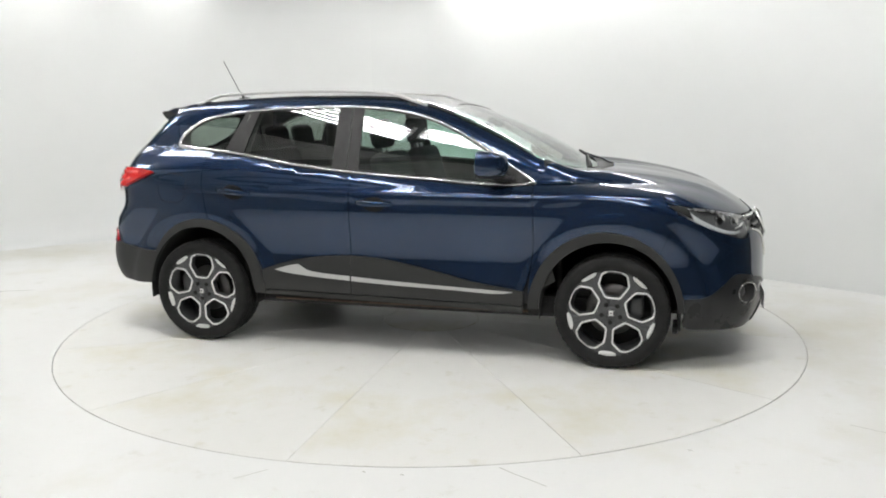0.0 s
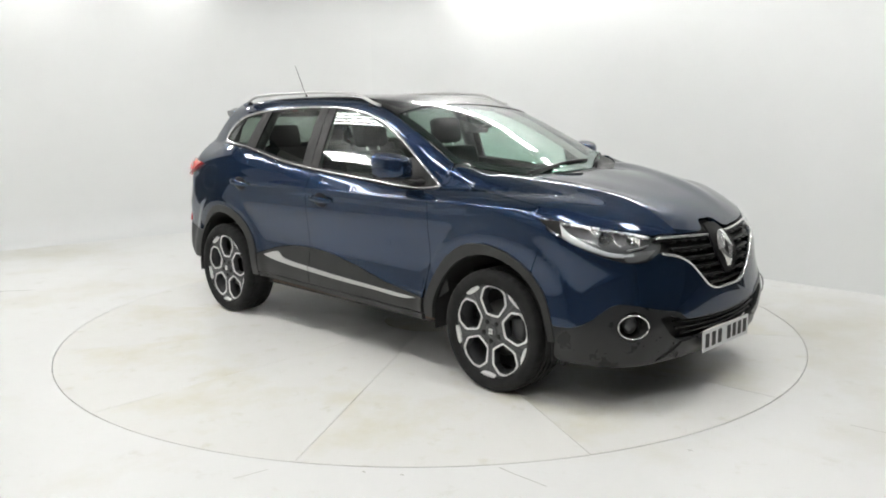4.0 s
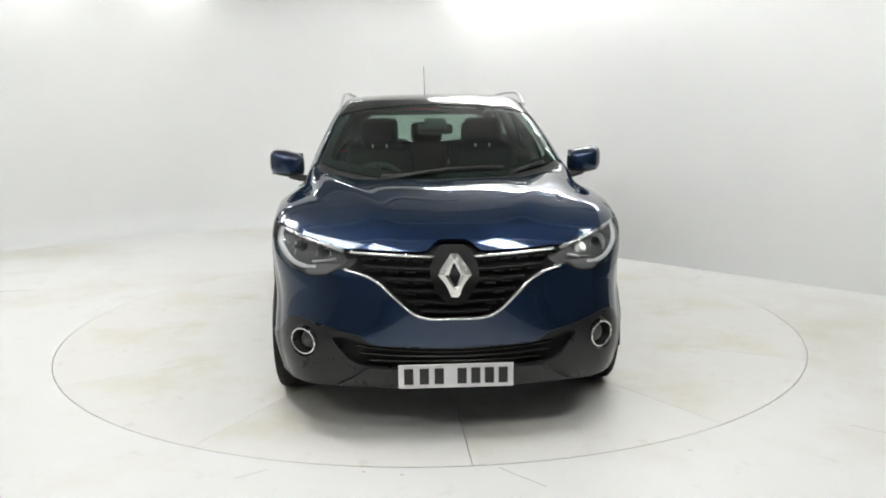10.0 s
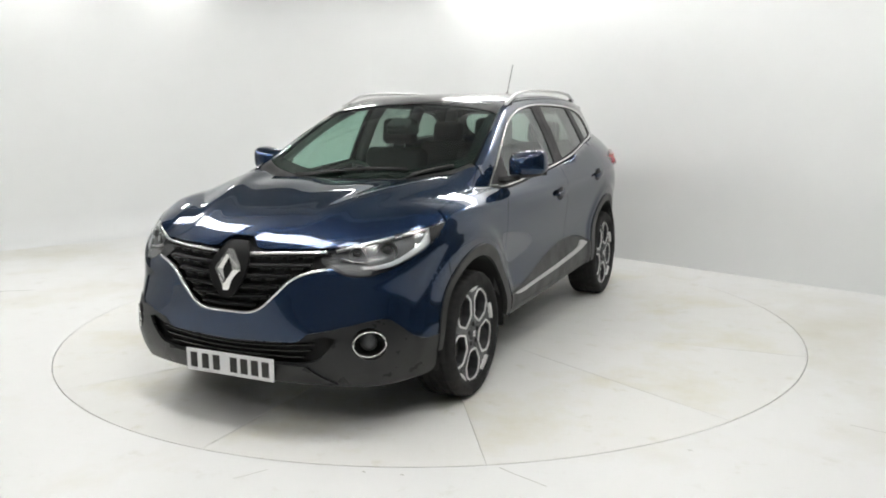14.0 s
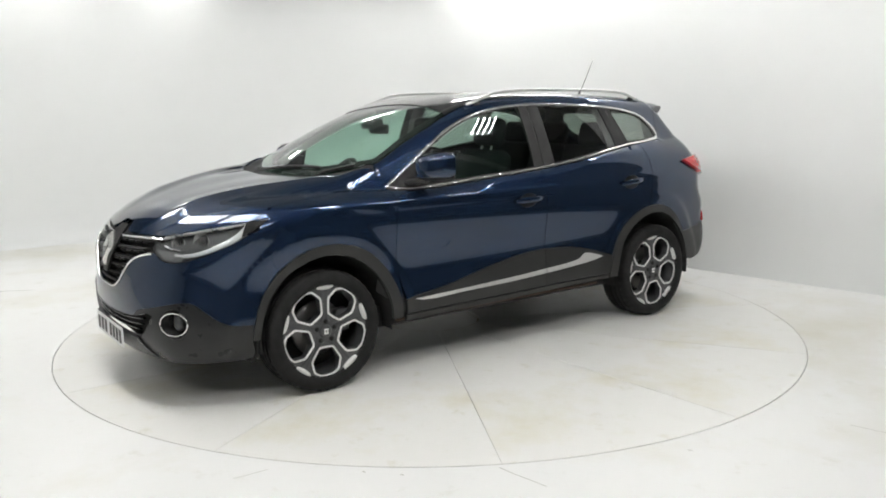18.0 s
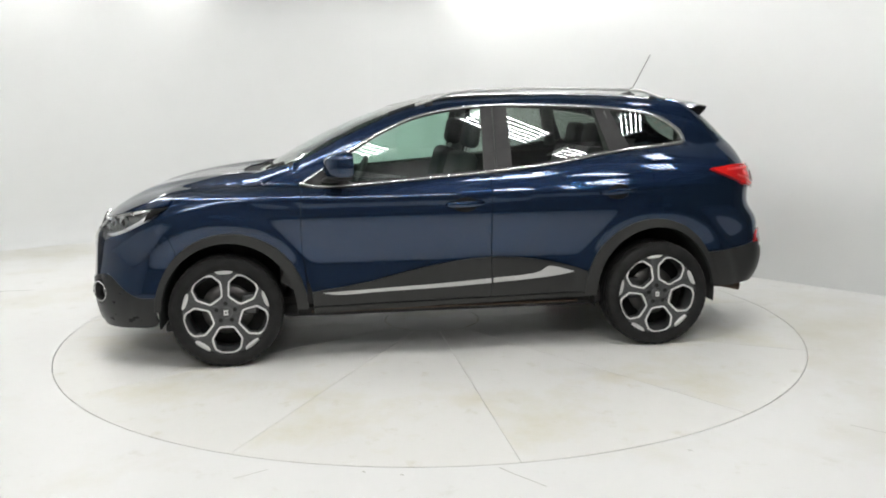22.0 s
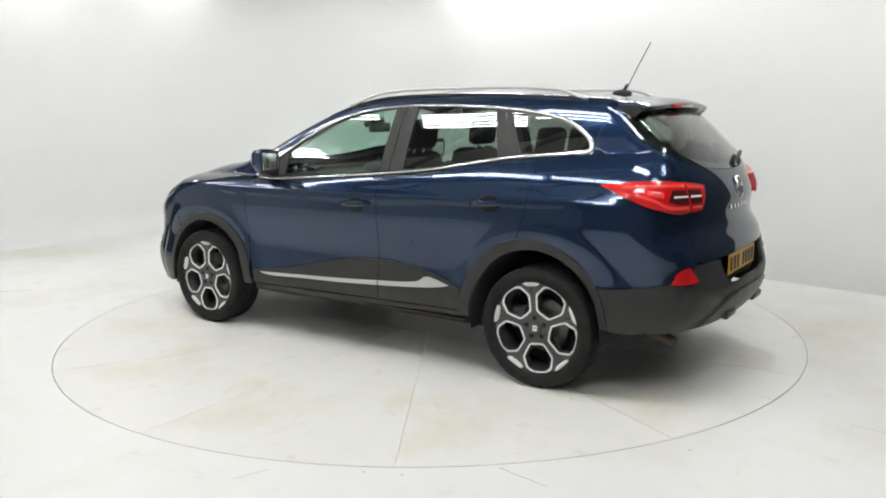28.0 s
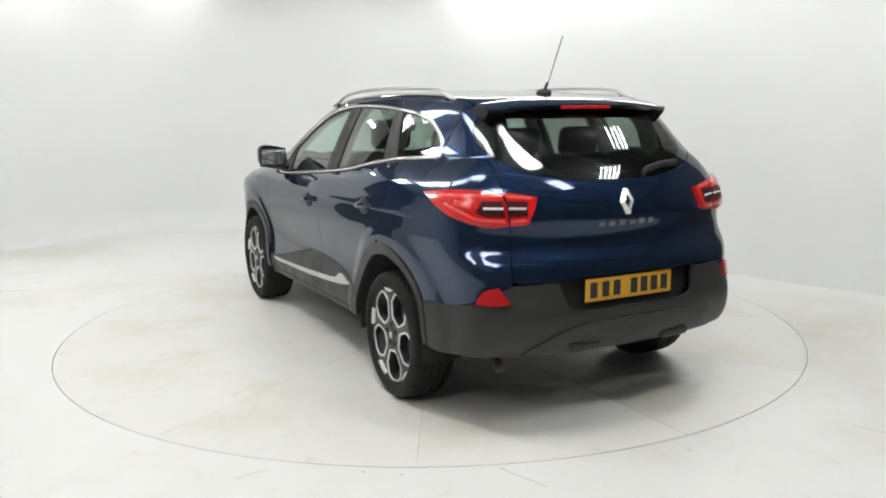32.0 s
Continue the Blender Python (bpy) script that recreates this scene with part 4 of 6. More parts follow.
def build_front():
    lamp_low = near3("lamp", [(2.072, 0.492, 0.784, 1), (2.048, 0.560, 0.746), (2.01, 0.64, 0.742), (1.95, 0.74, 0.774), (1.85, 0.81, 0.818), (1.72, 0.85, 0.876), (1.655, 0.86, 0.900, 1)])
    low = near3("nose_corner", [(1.715, 0.87, 0.43, 1), (1.80, 0.86, 0.432), (1.865, 0.83, 0.45), (1.93, 0.79, 0.505), (1.975, 0.735, 0.552), (2.03, 0.66, 0.548), (2.08, 0.57, 0.526), (2.12, 0.50, 0.507)])
    bump = chain(line3("front", GRILLE_LOW), lamp_low, line3("side", [(1.655, 0.900), (1.625, 0.78), (1.585, 0.685)]),
                 cast(np.array([p for p in arch(*F_OUT, 0.43, 0.9 * 0.75)[::-1] if p[0] > 1.587]), "side"),
                 low, line3("front", [(0.50, 0.507), (0.425, 0.490), (0.375, 0.456), (0.25, 0.446), (0.0, 0.438)]), line3("front", [(0.0, 0.438), (0.0, 0.572)]))
    skin("front_bumper", PAINT, CAR, bump, "nose_corner", merge=True, gap=0.0005, grid=0.022)
    # black lower bumper, with the intake and the fog lamps let in
    foot = near3("nose_corner", [(1.70, 0.845, 0.345, 1), (1.72, 0.845, 0.262), (1.85, 0.79, 0.242), (2.0, 0.66, 0.236), (2.08, 0.50, 0.236)])
    foot = np.vstack([foot[:-1], line3("front", [(float(foot[-1][1]), float(foot[-1][2])), (0.25, 0.236), (0.0, 0.236)])])
    fogpts = [(2.04, 0.672 + 0.100 * math.cos(a), 0.447 + 0.074 * math.sin(a)) for a in [2 * math.pi * k / 20 for k in range(20)]]
    fog = near3("nose_corner", fogpts, closed=True)
    # the intake reaches the middle, so the outline runs round it
    top_in = line3("front", [(0.0, 0.432), (0.25, 0.441), (0.41, 0.458), (0.51, 0.484), (0.555, 0.476, 1), (0.52, 0.425), (0.46, 0.368), (0.40, 0.350), (0.0, 0.345)])
    up = line3("front", [(0.50, 0.507), (0.425, 0.490), (0.375, 0.456), (0.25, 0.446), (0.0, 0.438)])
    up = np.vstack([up, line3("front", [(0.0, 0.438), (0.0, 0.432)])])
    cl = chain(low, up, top_in, line3("front", [(0.0, 0.345), (0.0, 0.236)]), foot[::-1],
               cast(np.array([p for p in arch(*F_OUT, 0.345, 0.675) if p[0] > 1.6 and p[1] < 0.43]), "side"))
    skin("lower_front_bumper", SATINBLACK, CAR, cl, "nose_corner", merge=True, gap=0.0, holes3=[fog], grid=0.024, off=0.003, label="grained black plastic lower bumper")
    fs = line3("front", [(0.0, 0.338), (0.41, 0.338, 1), (0.455, 0.30), (0.54, 0.248, 1), (0.3, 0.244), (0.0, 0.244)])
    skin("front_skid", SATINBLACK, CAR, fs, "front", merge=True, gap=0.0, off=0.013, lip=0.012, grid=0.03)
    fill = near3("lamp", [(1.45, 0.80, 1.01, 1), (1.60, 0.76, 1.005, 1), (1.66, 0.80, 0.972, 1), (1.655, 0.86, 0.905, 1), (1.52, 0.88, 0.93, 1)], closed=True)
    skin("wing_flange", PAINT, CAR, fill, "lamp", gap=0.0, off=-0.007, lip=0.0, grid=0.02)
    seam = cast(smooth_line([(1.72, 0.89, 1), (1.61, 0.67, 1), (1.545, 0.69, 1), (1.60, 0.90, 1)], 0.02, True), "side")
    skin("wing_flange", PAINT, CAR, seam, "side", gap=0.0, off=-0.006, lip=0.0, grid=0.02)
    foot_ = near3("shoulder", [(1.06, 0.745, 1.10, 1), (1.02, 0.82, 1.05, 1), (0.88, 0.81, 1.055, 1), (0.80, 0.745, 1.13, 1), (0.84, 0.712, 1.16, 1), (0.92, 0.728, 1.13, 1)], closed=True)
    skin("pillar_foot", PAINT, CAR, foot_, "shoulder", gap=0.0, off=-0.0035, lip=0.0, grid=0.02)
    # dark backing and bars in the intake
    bk = [(0.0, 0.445), (0.3, 0.455), (0.61, 0.52), (0.57, 0.34), (0.0, 0.330)]
    skin("intake_backing", LINER, CAR, line3("front", bk + [(0.0, 0.330)]), "front", merge=True, off=-0.055, lip=0.0, gap=0.0)
    for z, w in ((0.416, 0.445), (0.393, 0.43), (0.370, 0.39)):
        p = [(y, z + 0.045 * (abs(y) / 0.5) ** 2 * (z - 0.345) / 0.09) for y in np.linspace(-w, w, 41)]
        part("intake_bar", tube(cast(np.array(p), "front", -0.022), 0.008, 6, squash=(1.4, 0.7)), GLOSSBLACK, CAR)
    # fog lamps: bezel ring, bowl, lens
    ringp = [(2.04, 0.672 + 0.074 * math.cos(a), 0.447 + 0.060 * math.sin(a)) for a in [2 * math.pi * k / 36 for k in range(36)]]
    rp = near3("nose_corner", ringp, closed=True, step=0.02)
    well = near3("nose_corner", fogpts, closed=True, step=0.02)
    both_parts(CAR, "fog_lamp", rp, well)
    # headlamp
    build_headlamps()
    # grille
    g = chain(line3("front", NOSE_EDGE), line3("front", [(0.485, 0.871), (0.470, 0.83), (0.492, 0.784)]), line3("front", GRILLE_LOW[::-1]))
    skin("grille_backing", LINER, CAR, g, "front", merge=True, off=-0.050, lip=0.0, gap=-0.006)
    for k, z in enumerate((0.826, 0.780, 0.734, 0.688, 0.642, 0.600)):
        w = float(np.interp(z - 0.014, [p[1] for p in GRILLE_LOW], [p[0] for p in GRILLE_LOW])) - 0.008
        pts = [(y, z + 0.015 * abs(y) / 0.45) for y in np.linspace(-w, w, 47)]
        part("grille_slat", tube(cast(np.array(pts), "front", -0.024), 0.0125, 6, squash=(1.5, 0.8)), GRILLE, CAR)
        # raised dashes along each slat, staggered from row to row
        y = 0.135 + 0.04 * (k % 2)
        while y + 0.05 < w:
            dash = cast(np.array([(q, z - 0.010 + 0.015 * q / 0.45) for q in np.linspace(y, y + 0.048, 5)]), "front", -0.010)
            both(part("slat_dash", tube(dash, 0.0065, 5, squash=(1.6, 0.8)), GRILLE, CAR))
            y += 0.078
    for s in (1,):
        for a, b, z0, z1 in ((0.095, 0.468, 0.846, 0.862),):
            pts = [(y, z0 - 0.008 + (z1 - z0) * (y - a) / (b - a)) for y in np.linspace(a, b, 24)]
            both(part("grille_strip", band(cast(np.array(pts), "front", -0.004), 0.014, 0.007), CHROME, CAR, "polished chrome grille strip"))
    lowp = [p for p in line3("front", GRILLE_LOW)]
    full = np.vstack([np.array(lowp)[::-1] * [1, -1, 1], np.array(lowp)[1:]])
    part("grille_surround", band(full, 0.0125, 0.008), CHROME, CAR, "polished chrome lower grille surround")
    # emblem: a plain hollow diamond on a black shield
    sh = [(0.0, 0.890, 1), (0.056, 0.886, 1), (0.103, 0.81), (0.108, 0.765), (0.086, 0.705), (0.036, 0.640, 1), (0.0, 0.636, 1)]
    skin("emblem_shield", GRILLE, CAR, line3("front", sh + [(0.0, 0.890)]), "front", merge=True, off=0.002, lip=0.012, gap=0.0, grid=0.02)
    part("emblem", diamond(0.083, 0.098, 0.026, 0.052, 0.020), CHROME, CAR, "polished chrome hollow diamond emblem", smooth=False).matrix_basis = pose(2.176, 0, 0.764, 0, -17, 0)
    # bonnet
    lamp_top = near3("lamp", [(2.055, 0.488, 0.872), (2.0, 0.61, 0.898), (1.90, 0.735, 0.928), (1.72, 0.83, 0.951), (1.588, 0.84, 0.962)])
    hood = chain(line3("front", NOSE_EDGE), lamp_top, line3("top", HOOD_EDGE[::-1]),
                 line3("top", [(0.925, 0.735), (1.06, 0.655), (1.20, 0.42), (1.245, 0.20), (1.26, 0.0)]))
    skin("bonnet", PAINT, CAR, hood, "screen", merge=True, gap=0.0008, grid=0.022)
    # scuttle between bonnet and windscreen
    sc = chain(line3("top", [(0.925, 0.735), (1.06, 0.655), (1.20, 0.42), (1.245, 0.20), (1.26, 0.0)]), line3("top", [(1.26, 0.0), (1.12, 0.0)]),
               line3("top", [(1.12, 0.0), (1.08, 0.30), (0.97, 0.58), (0.90, 0.70)]))
    skin("scuttle", MATTBLACK, CAR, sc, "top", merge=True, gap=-0.004, off=-0.012, grid=0.03)
    # windscreen with its dark edge
    ws = [(1.16, 0.0), (1.12, 0.30), (1.01, 0.56), (0.915, 0.700, 1), (0.70, 0.672), (0.45, 0.636), (0.33, 0.612, 1), (0.295, 0.40), (0.267, 0.20), (0.257, 0.0)]
    w3 = line3("top", ws)
    skin("windscreen", GLASS, CAR, w3, "screen", merge=True, gap=0.003, off=-0.004, lip=0.004, grid=0.04)
    ws2 = [(1.10, 0.0), (1.06, 0.28), (0.955, 0.52), (0.862, 0.632), (0.69, 0.612), (0.46, 0.580), (0.262, 0.545), (0.225, 0.40), (0.205, 0.20), (0.20, 0.0)]
    rim = np.vstack([w3, line3("top", ws2)[::-1]])
    skin("windscreen_band", GLOSSBLACK, CAR, rim, "screen", merge=True, gap=0.0, off=-0.009, lip=0.002, grid=0.03, label="black printed windscreen border")
    # number plate
    number_plate(PLATEWHITE, (2.204, 0, 0.309), 0, 0, 0)


def diamond(w, h, wi, hi, d):
    """A hollow diamond with ridged faces, standing in the y-z plane and facing x."""
    bm = bmesh.new()
    o = [bm.verts.new((0, y, z)) for y, z in ((w, 0), (0.014, h), (-0.014, h), (-w, 0), (-0.014, -h), (0.014, -h))]
    mw, mh = 0.35 * w + 0.65 * wi, 0.35 * h + 0.65 * hi
    m = [bm.verts.new((d, y, z)) for y, z in ((mw, 0), (0.005, mh), (-0.005, mh), (-mw, 0), (-0.005, -mh), (0.005, -mh))]
    i = [bm.verts.new((d * 0.35, y, z)) for y, z in ((wi, 0), (0.002, hi), (-0.002, hi), (-wi, 0), (-0.002, -hi), (0.002, -hi))]
    b = [bm.verts.new((-0.008, v.co.y, v.co.z)) for v in o]
    bi = [bm.verts.new((-0.008, v.co.y, v.co.z)) for v in i]
    for A, B in ((o, m), (m, i), (b, o), (i, bi)):
        for k in range(6):
            bm.faces.new((A[k], A[(k + 1) % 6], B[(k + 1) % 6], B[k]))
    bmesh.ops.recalc_face_normals(bm, faces=bm.faces)
    return bm


def both_parts(car, kind, rp, well):
    n = np.array((0.80, 0.60, 0.0))
    mid = rp.mean(0)
    for s in (1, -1):
        f = np.array((1, s, 1))
        turn_ = np.array((-0.66, 0.75, 0.0))
        rp = np.array([mid + np.array((0.75, 0.66, 0)) * 0.004 + 0.058 * (1.3 * math.cos(a) * turn_ + math.sin(a) * np.array((0, 0, 1.0))) for a in np.linspace(0, 2 * math.pi, 36, endpoint=False)])
        bm = tube(rp * f, 0.0040, 8, closed=True)
        lamp = part("fog_lamp", bm, CHROME, car, "round fog lamp in a chrome ring")
        bm = bmesh.new()
        a = [bm.verts.new(p * f) for p in well - n * 0.004]
        b = [bm.verts.new((mid + (p - mid) * 0.86 - n * 0.075) * f) for p in well]
        k = len(a)
        for i in range(k):
            bm.faces.new((a[i], a[(i + 1) % k], b[(i + 1) % k], b[i]))
        bm.faces.new(b)
        bmesh.ops.recalc_face_normals(bm, faces=bm.faces)
        part("bowl", bm, MATTBLACK, lamp)
        bm = bmesh.new()
        bmesh.ops.create_uvsphere(bm, u_segments=20, v_segments=12, radius=0.044, matrix=Matrix.Translation((mid - n * 0.05) * f) @ Matrix.Diagonal((0.7, 1, 1, 1)))
        part("lens", bm, LAMPDARK, lamp, "grey fog lamp reflector")


def build_headlamps():
    loop_ = near3("lamp", LAMP, closed=True)
    bowl = skin("headlamp", LAMPDARK, CAR, loop_, "lamp", off=-0.035, lip=0.0, gap=0.0, grid=0.02, label="headlamp unit with clear lens")
    lens = skin("lens", CLEAR, None, loop_, "lamp", off=0.002, lip=0.05, gap=0.002, grid=0.02)
    for s, b, l in zip((1, -1), bowl, lens):
        l.parent = b
    guide = [(1.69, 0.83, 0.930), (1.77, 0.83, 0.876), (1.86, 0.80, 0.834), (1.94, 0.74, 0.798), (1.985, 0.665, 0.782), (2.01, 0.62, 0.784)]
    wide = np.interp(np.linspace(0, 1, len(near_off("lamp", guide, 0))), [0, 0.5, 1], [0.044, 0.024, 0.018])
    lid = [(1.64, 0.84, 0.945), (1.75, 0.81, 0.936), (1.90, 0.72, 0.914), (2.0, 0.60, 0.885), (2.04, 0.525, 0.866)]
    tongue = [(2.03, 0.53, 0.822), (2.015, 0.58, 0.812), (1.99, 0.64, 0.806)]
    cover = [(1.66, 0.835, 0.95), (1.75, 0.81, 0.950), (1.90, 0.72, 0.930), (2.0, 0.60, 0.902), (2.04, 0.525, 0.876)]
    for name, pts, wd, mat, off in (("light_guide", guide, wide, DRL, -0.016), ("brow", lid, 0.014, REFLECTOR, -0.010), ("lower_strip", tongue, 0.008, REFLECTOR, -0.016), ("upper_cover", cover, 0.026, GLOSSBLACK, -0.008)):
        o = part(name, band(near_off("lamp", pts, off), wd, 0.004), mat, bowl[0])
        m = mirrored(o)
        m.parent = bowl[1]
    tip = near3("lamp", [(1.60, 0.85, 0.953, 1), (1.72, 0.828, 0.943, 1), (1.75, 0.845, 0.872, 1), (1.68, 0.852, 0.905)], closed=True)
    ribbed = near3("lamp", [(2.062, 0.505, 0.800, 1), (2.03, 0.58, 0.800, 1), (1.985, 0.672, 0.792, 1), (1.995, 0.662, 0.755), (2.02, 0.615, 0.750), (2.046, 0.560, 0.757, 1)], closed=True)
    for name, loop2, mat, off in (("tip_cover", tip, GRILLE, 0.004), ("indicator_lens", ribbed, LAMPRIB, -0.012)):
        for o, b in zip(skin(name, mat, None, loop2, "lamp", gap=0.0, off=off, lip=0.002, grid=0.02), bowl):
            o.parent = b
    for at, r in (((1.915, 0.71, 0.850), 0.040), ((1.995, 0.60, 0.834), 0.034)):
        for s, b in zip((1, -1), bowl):
            bm = bmesh.new()
            d = Vector((0.85, 0.5 * s, 0.1)).normalized()
            m = Matrix.Translation((at[0] - 0.030, (at[1] - 0.018) * s, at[2])) @ d.to_track_quat("Z", "Y").to_matrix().to_4x4()
            bmesh.ops.create_uvsphere(bm, u_segments=20, v_segments=10, radius=r * 0.8, matrix=m)
            part("projector", bm, GLOSSBLACK, b)
            bm = bmesh.new()
            bmesh.ops.create_cone(bm, segments=24, radius1=r * 0.7, radius2=r * 1.2, depth=0.03, cap_ends=False, matrix=m @ Matrix.Translation((0, 0, 0.012)))
            part("reflector", bm, REFLECTOR, b)
    for s, b in zip((1, -1), bowl):
        bm = bmesh.new()
        bmesh.ops.create_uvsphere(bm, u_segments=12, v_segments=8, radius=0.013, matrix=Matrix.Translation((2.005, 0.585 * s, 0.757)) @ Matrix.Diagonal((0.8, 1.8, 0.8, 1)))
        part("indicator", bm, AMBER, b, "amber indicator bulb")


def near_off(axis, pts, off):
    f = flat(np.array([p[:3] for p in pts], float), axis)
    return cast(smooth_line([tuple(q) for q in f], 0.02), axis, off)


def number_plate(mat, at, rx, ry, rz):
    """A number plate whose characters are plain bars."""
    bm = bmesh.new()
    box(bm, (0.006, 0.52, 0.111), bevel=0.0025)
    p = part("number_plate", bm, mat, CAR, "number plate with dark bars", smooth=False)
    p.matrix_basis = pose(*at, rx, ry, rz)
    for y in (-0.205, -0.135, -0.068, 0.035, 0.097, 0.159, 0.221):
        bm = bmesh.new()
        box(bm, (0.002, 0.042, 0.074), (0.0038, y - 0.008, 0), bevel=0.0008, segments=1)
        part("bar", bm, INK, p, smooth=False)
    for y in (-0.243, 0.243):
        bm = bmesh.new()
        bmesh.ops.create_uvsphere(bm, u_segments=10, v_segments=6, radius=0.006, matrix=Matrix.Translation((0.003, y, 0)) @ Matrix.Diagonal((0.5, 1, 1, 1)))
        part("screw", bm, mat, p)
    return p


def build_roof():
    side = line3("top", [(0.335, 0.619), (0.22, 0.600), (0.0, 0.586), (-0.5, 0.586), (-1.0, 0.576), (-1.35, 0.561), (-1.62, 0.541)])
    front_ = line3("top", [(0.257, 0.0), (0.267, 0.20), (0.297, 0.40), (0.335, 0.619)])
    cut = -0.98
    s1 = side[side[:, 0] > cut]
    s2 = side[side[:, 0] <= cut]
    g = np.vstack([front_, s1[1:], line3("top", [(cut, float(s1[-1][1])), (cut, 0.0)])])
    skin("roof_glass", GLOSSBLACK, CAR, g, "top", merge=True, gap=0.0005, grid=0.04, label="black glass roof panel")
    r = np.vstack([line3("top", [(cut, 0.0), (cut, float(s1[-1][1]))]), s2, line3("top", [(-1.62, 0.541), (-1.64, 0.3), (-1.645, 0.0)])])
    skin("roof", PAINT, CAR, r, "top", merge=True, gap=0.0005, grid=0.04)
    # rails
    xs = np.linspace(0.16, -1.46, 60)
    y = np.interp(xs, [-1.46, -1.0, 0.0, 0.16], [0.568, 0.598, 0.606, 0.612])
    base = cast(np.stack([xs, y - 0.03], 1), "top")
    base = np.stack([xs, y, np.polyval(np.polyfit(xs, base[:, 2], 4), xs) - 0.006], 1)
    t = (xs - xs.min()) / (xs.max() - xs.min())
    lift = 0.035 * ease(np.minimum(t / 0.12, (1 - t) / 0.16)) + 0.003
    rail = base + np.stack([0 * xs, 0 * xs, lift], 1)
    both(part("roof_rail", tube(rail, 0.0125, 10, squash=(1.0, 0.75)), SATIN, CAR, "satin aluminium roof rail"))
    for k in (3, 56):
        bm = bmesh.new()
        box(bm, (0.05, 0.016, 0.03), tuple(base[k] + np.array((0, 0, lift[k] - 0.018))), bevel=0.006)
        both(part("rail_foot", bm, MATTBLACK, CAR))
    # spoiler over the tailgate glass
    bm = bmesh.new()
    rows = []
    ys = np.linspace(-0.548, 0.548, 25)
    for yy in ys:
        k = abs(yy) / 0.548
        x0, x1 = -1.62, -1.788 + 0.03 * k ** 2.5
        y0 = yy * (1 + 0.06 * k ** 2)
        z0 = float(cast(np.array([(x0, y0)]), "top")[0, 2])
        z1 = 1.514 - 0.022 * k ** 2
        rows.append([bm.verts.new((x0, y0, z0)), bm.verts.new(((x0 + x1) / 2, (yy + y0) / 2, (z0 + z1) / 2 + 0.012)), bm.verts.new((x1 + 0.01, yy, z1 + 0.004)), bm.verts.new((x1, yy, z1 - 0.006)),
                     bm.verts.new((x1 + 0.012, yy, z1 - 0.026)), bm.verts.new((x0 - 0.06, yy, z0 - 0.075))])
    under = bmesh.new()
    low = [[under.verts.new(v.co) for v in r] for r in rows]
    for i in range(len(rows) - 1):
        for k in range(5):
            to, r = (bm, rows) if k < 3 else (under, low)
            to.faces.new((r[i][k], r[i][k + 1], r[i + 1][k + 1], r[i + 1][k]))
    for r in (low[0], low[-1]):
        under.faces.new(r)
    bm.normal_update()
    for f in bm.faces:
        if f.normal.z < 0 and f.normal.x > -0.5:
            f.normal_flip()
    bmesh.ops.recalc_face_normals(under, faces=under.faces)
    sharp(part("spoiler", bm, PAINT, CAR), 40)
    sharp(part("spoiler_underside", under, GLOSSBLACK, CAR, "gloss black spoiler underside"), 40)
    bm = bmesh.new()
    box(bm, (0.020, 0.30, 0.016), (-1.786, 0, 1.494), bevel=0.004)
    part("brake_light", bm, DARKRED, CAR, "dark red high brake light")
    # aerial
    bm = tube([(-1.44, 0, 1.585), (-1.505, 0, 1.71), (-1.584, 0, 1.855)], 0.0028, 6)
    part("aerial", bm, MATTBLACK, CAR, "thin black whip aerial")
    bm = bmesh.new()
    bmesh.ops.create_uvsphere(bm, u_segments=20, v_segments=10, radius=1, matrix=Matrix.Translation((-1.42, 0, 1.572)) @ Matrix.Diagonal((0.062, 0.028, 0.022, 1)))
    bmesh.ops.create_cone(bm, segments=10, radius1=0.010, radius2=0.005, depth=0.05, cap_ends=True, matrix=Matrix.Translation((-1.438, 0, 1.605)) @ Matrix.Rotation(radians(-28), 4, "Y"))
    part("aerial_base", bm, MATTBLACK, CAR)


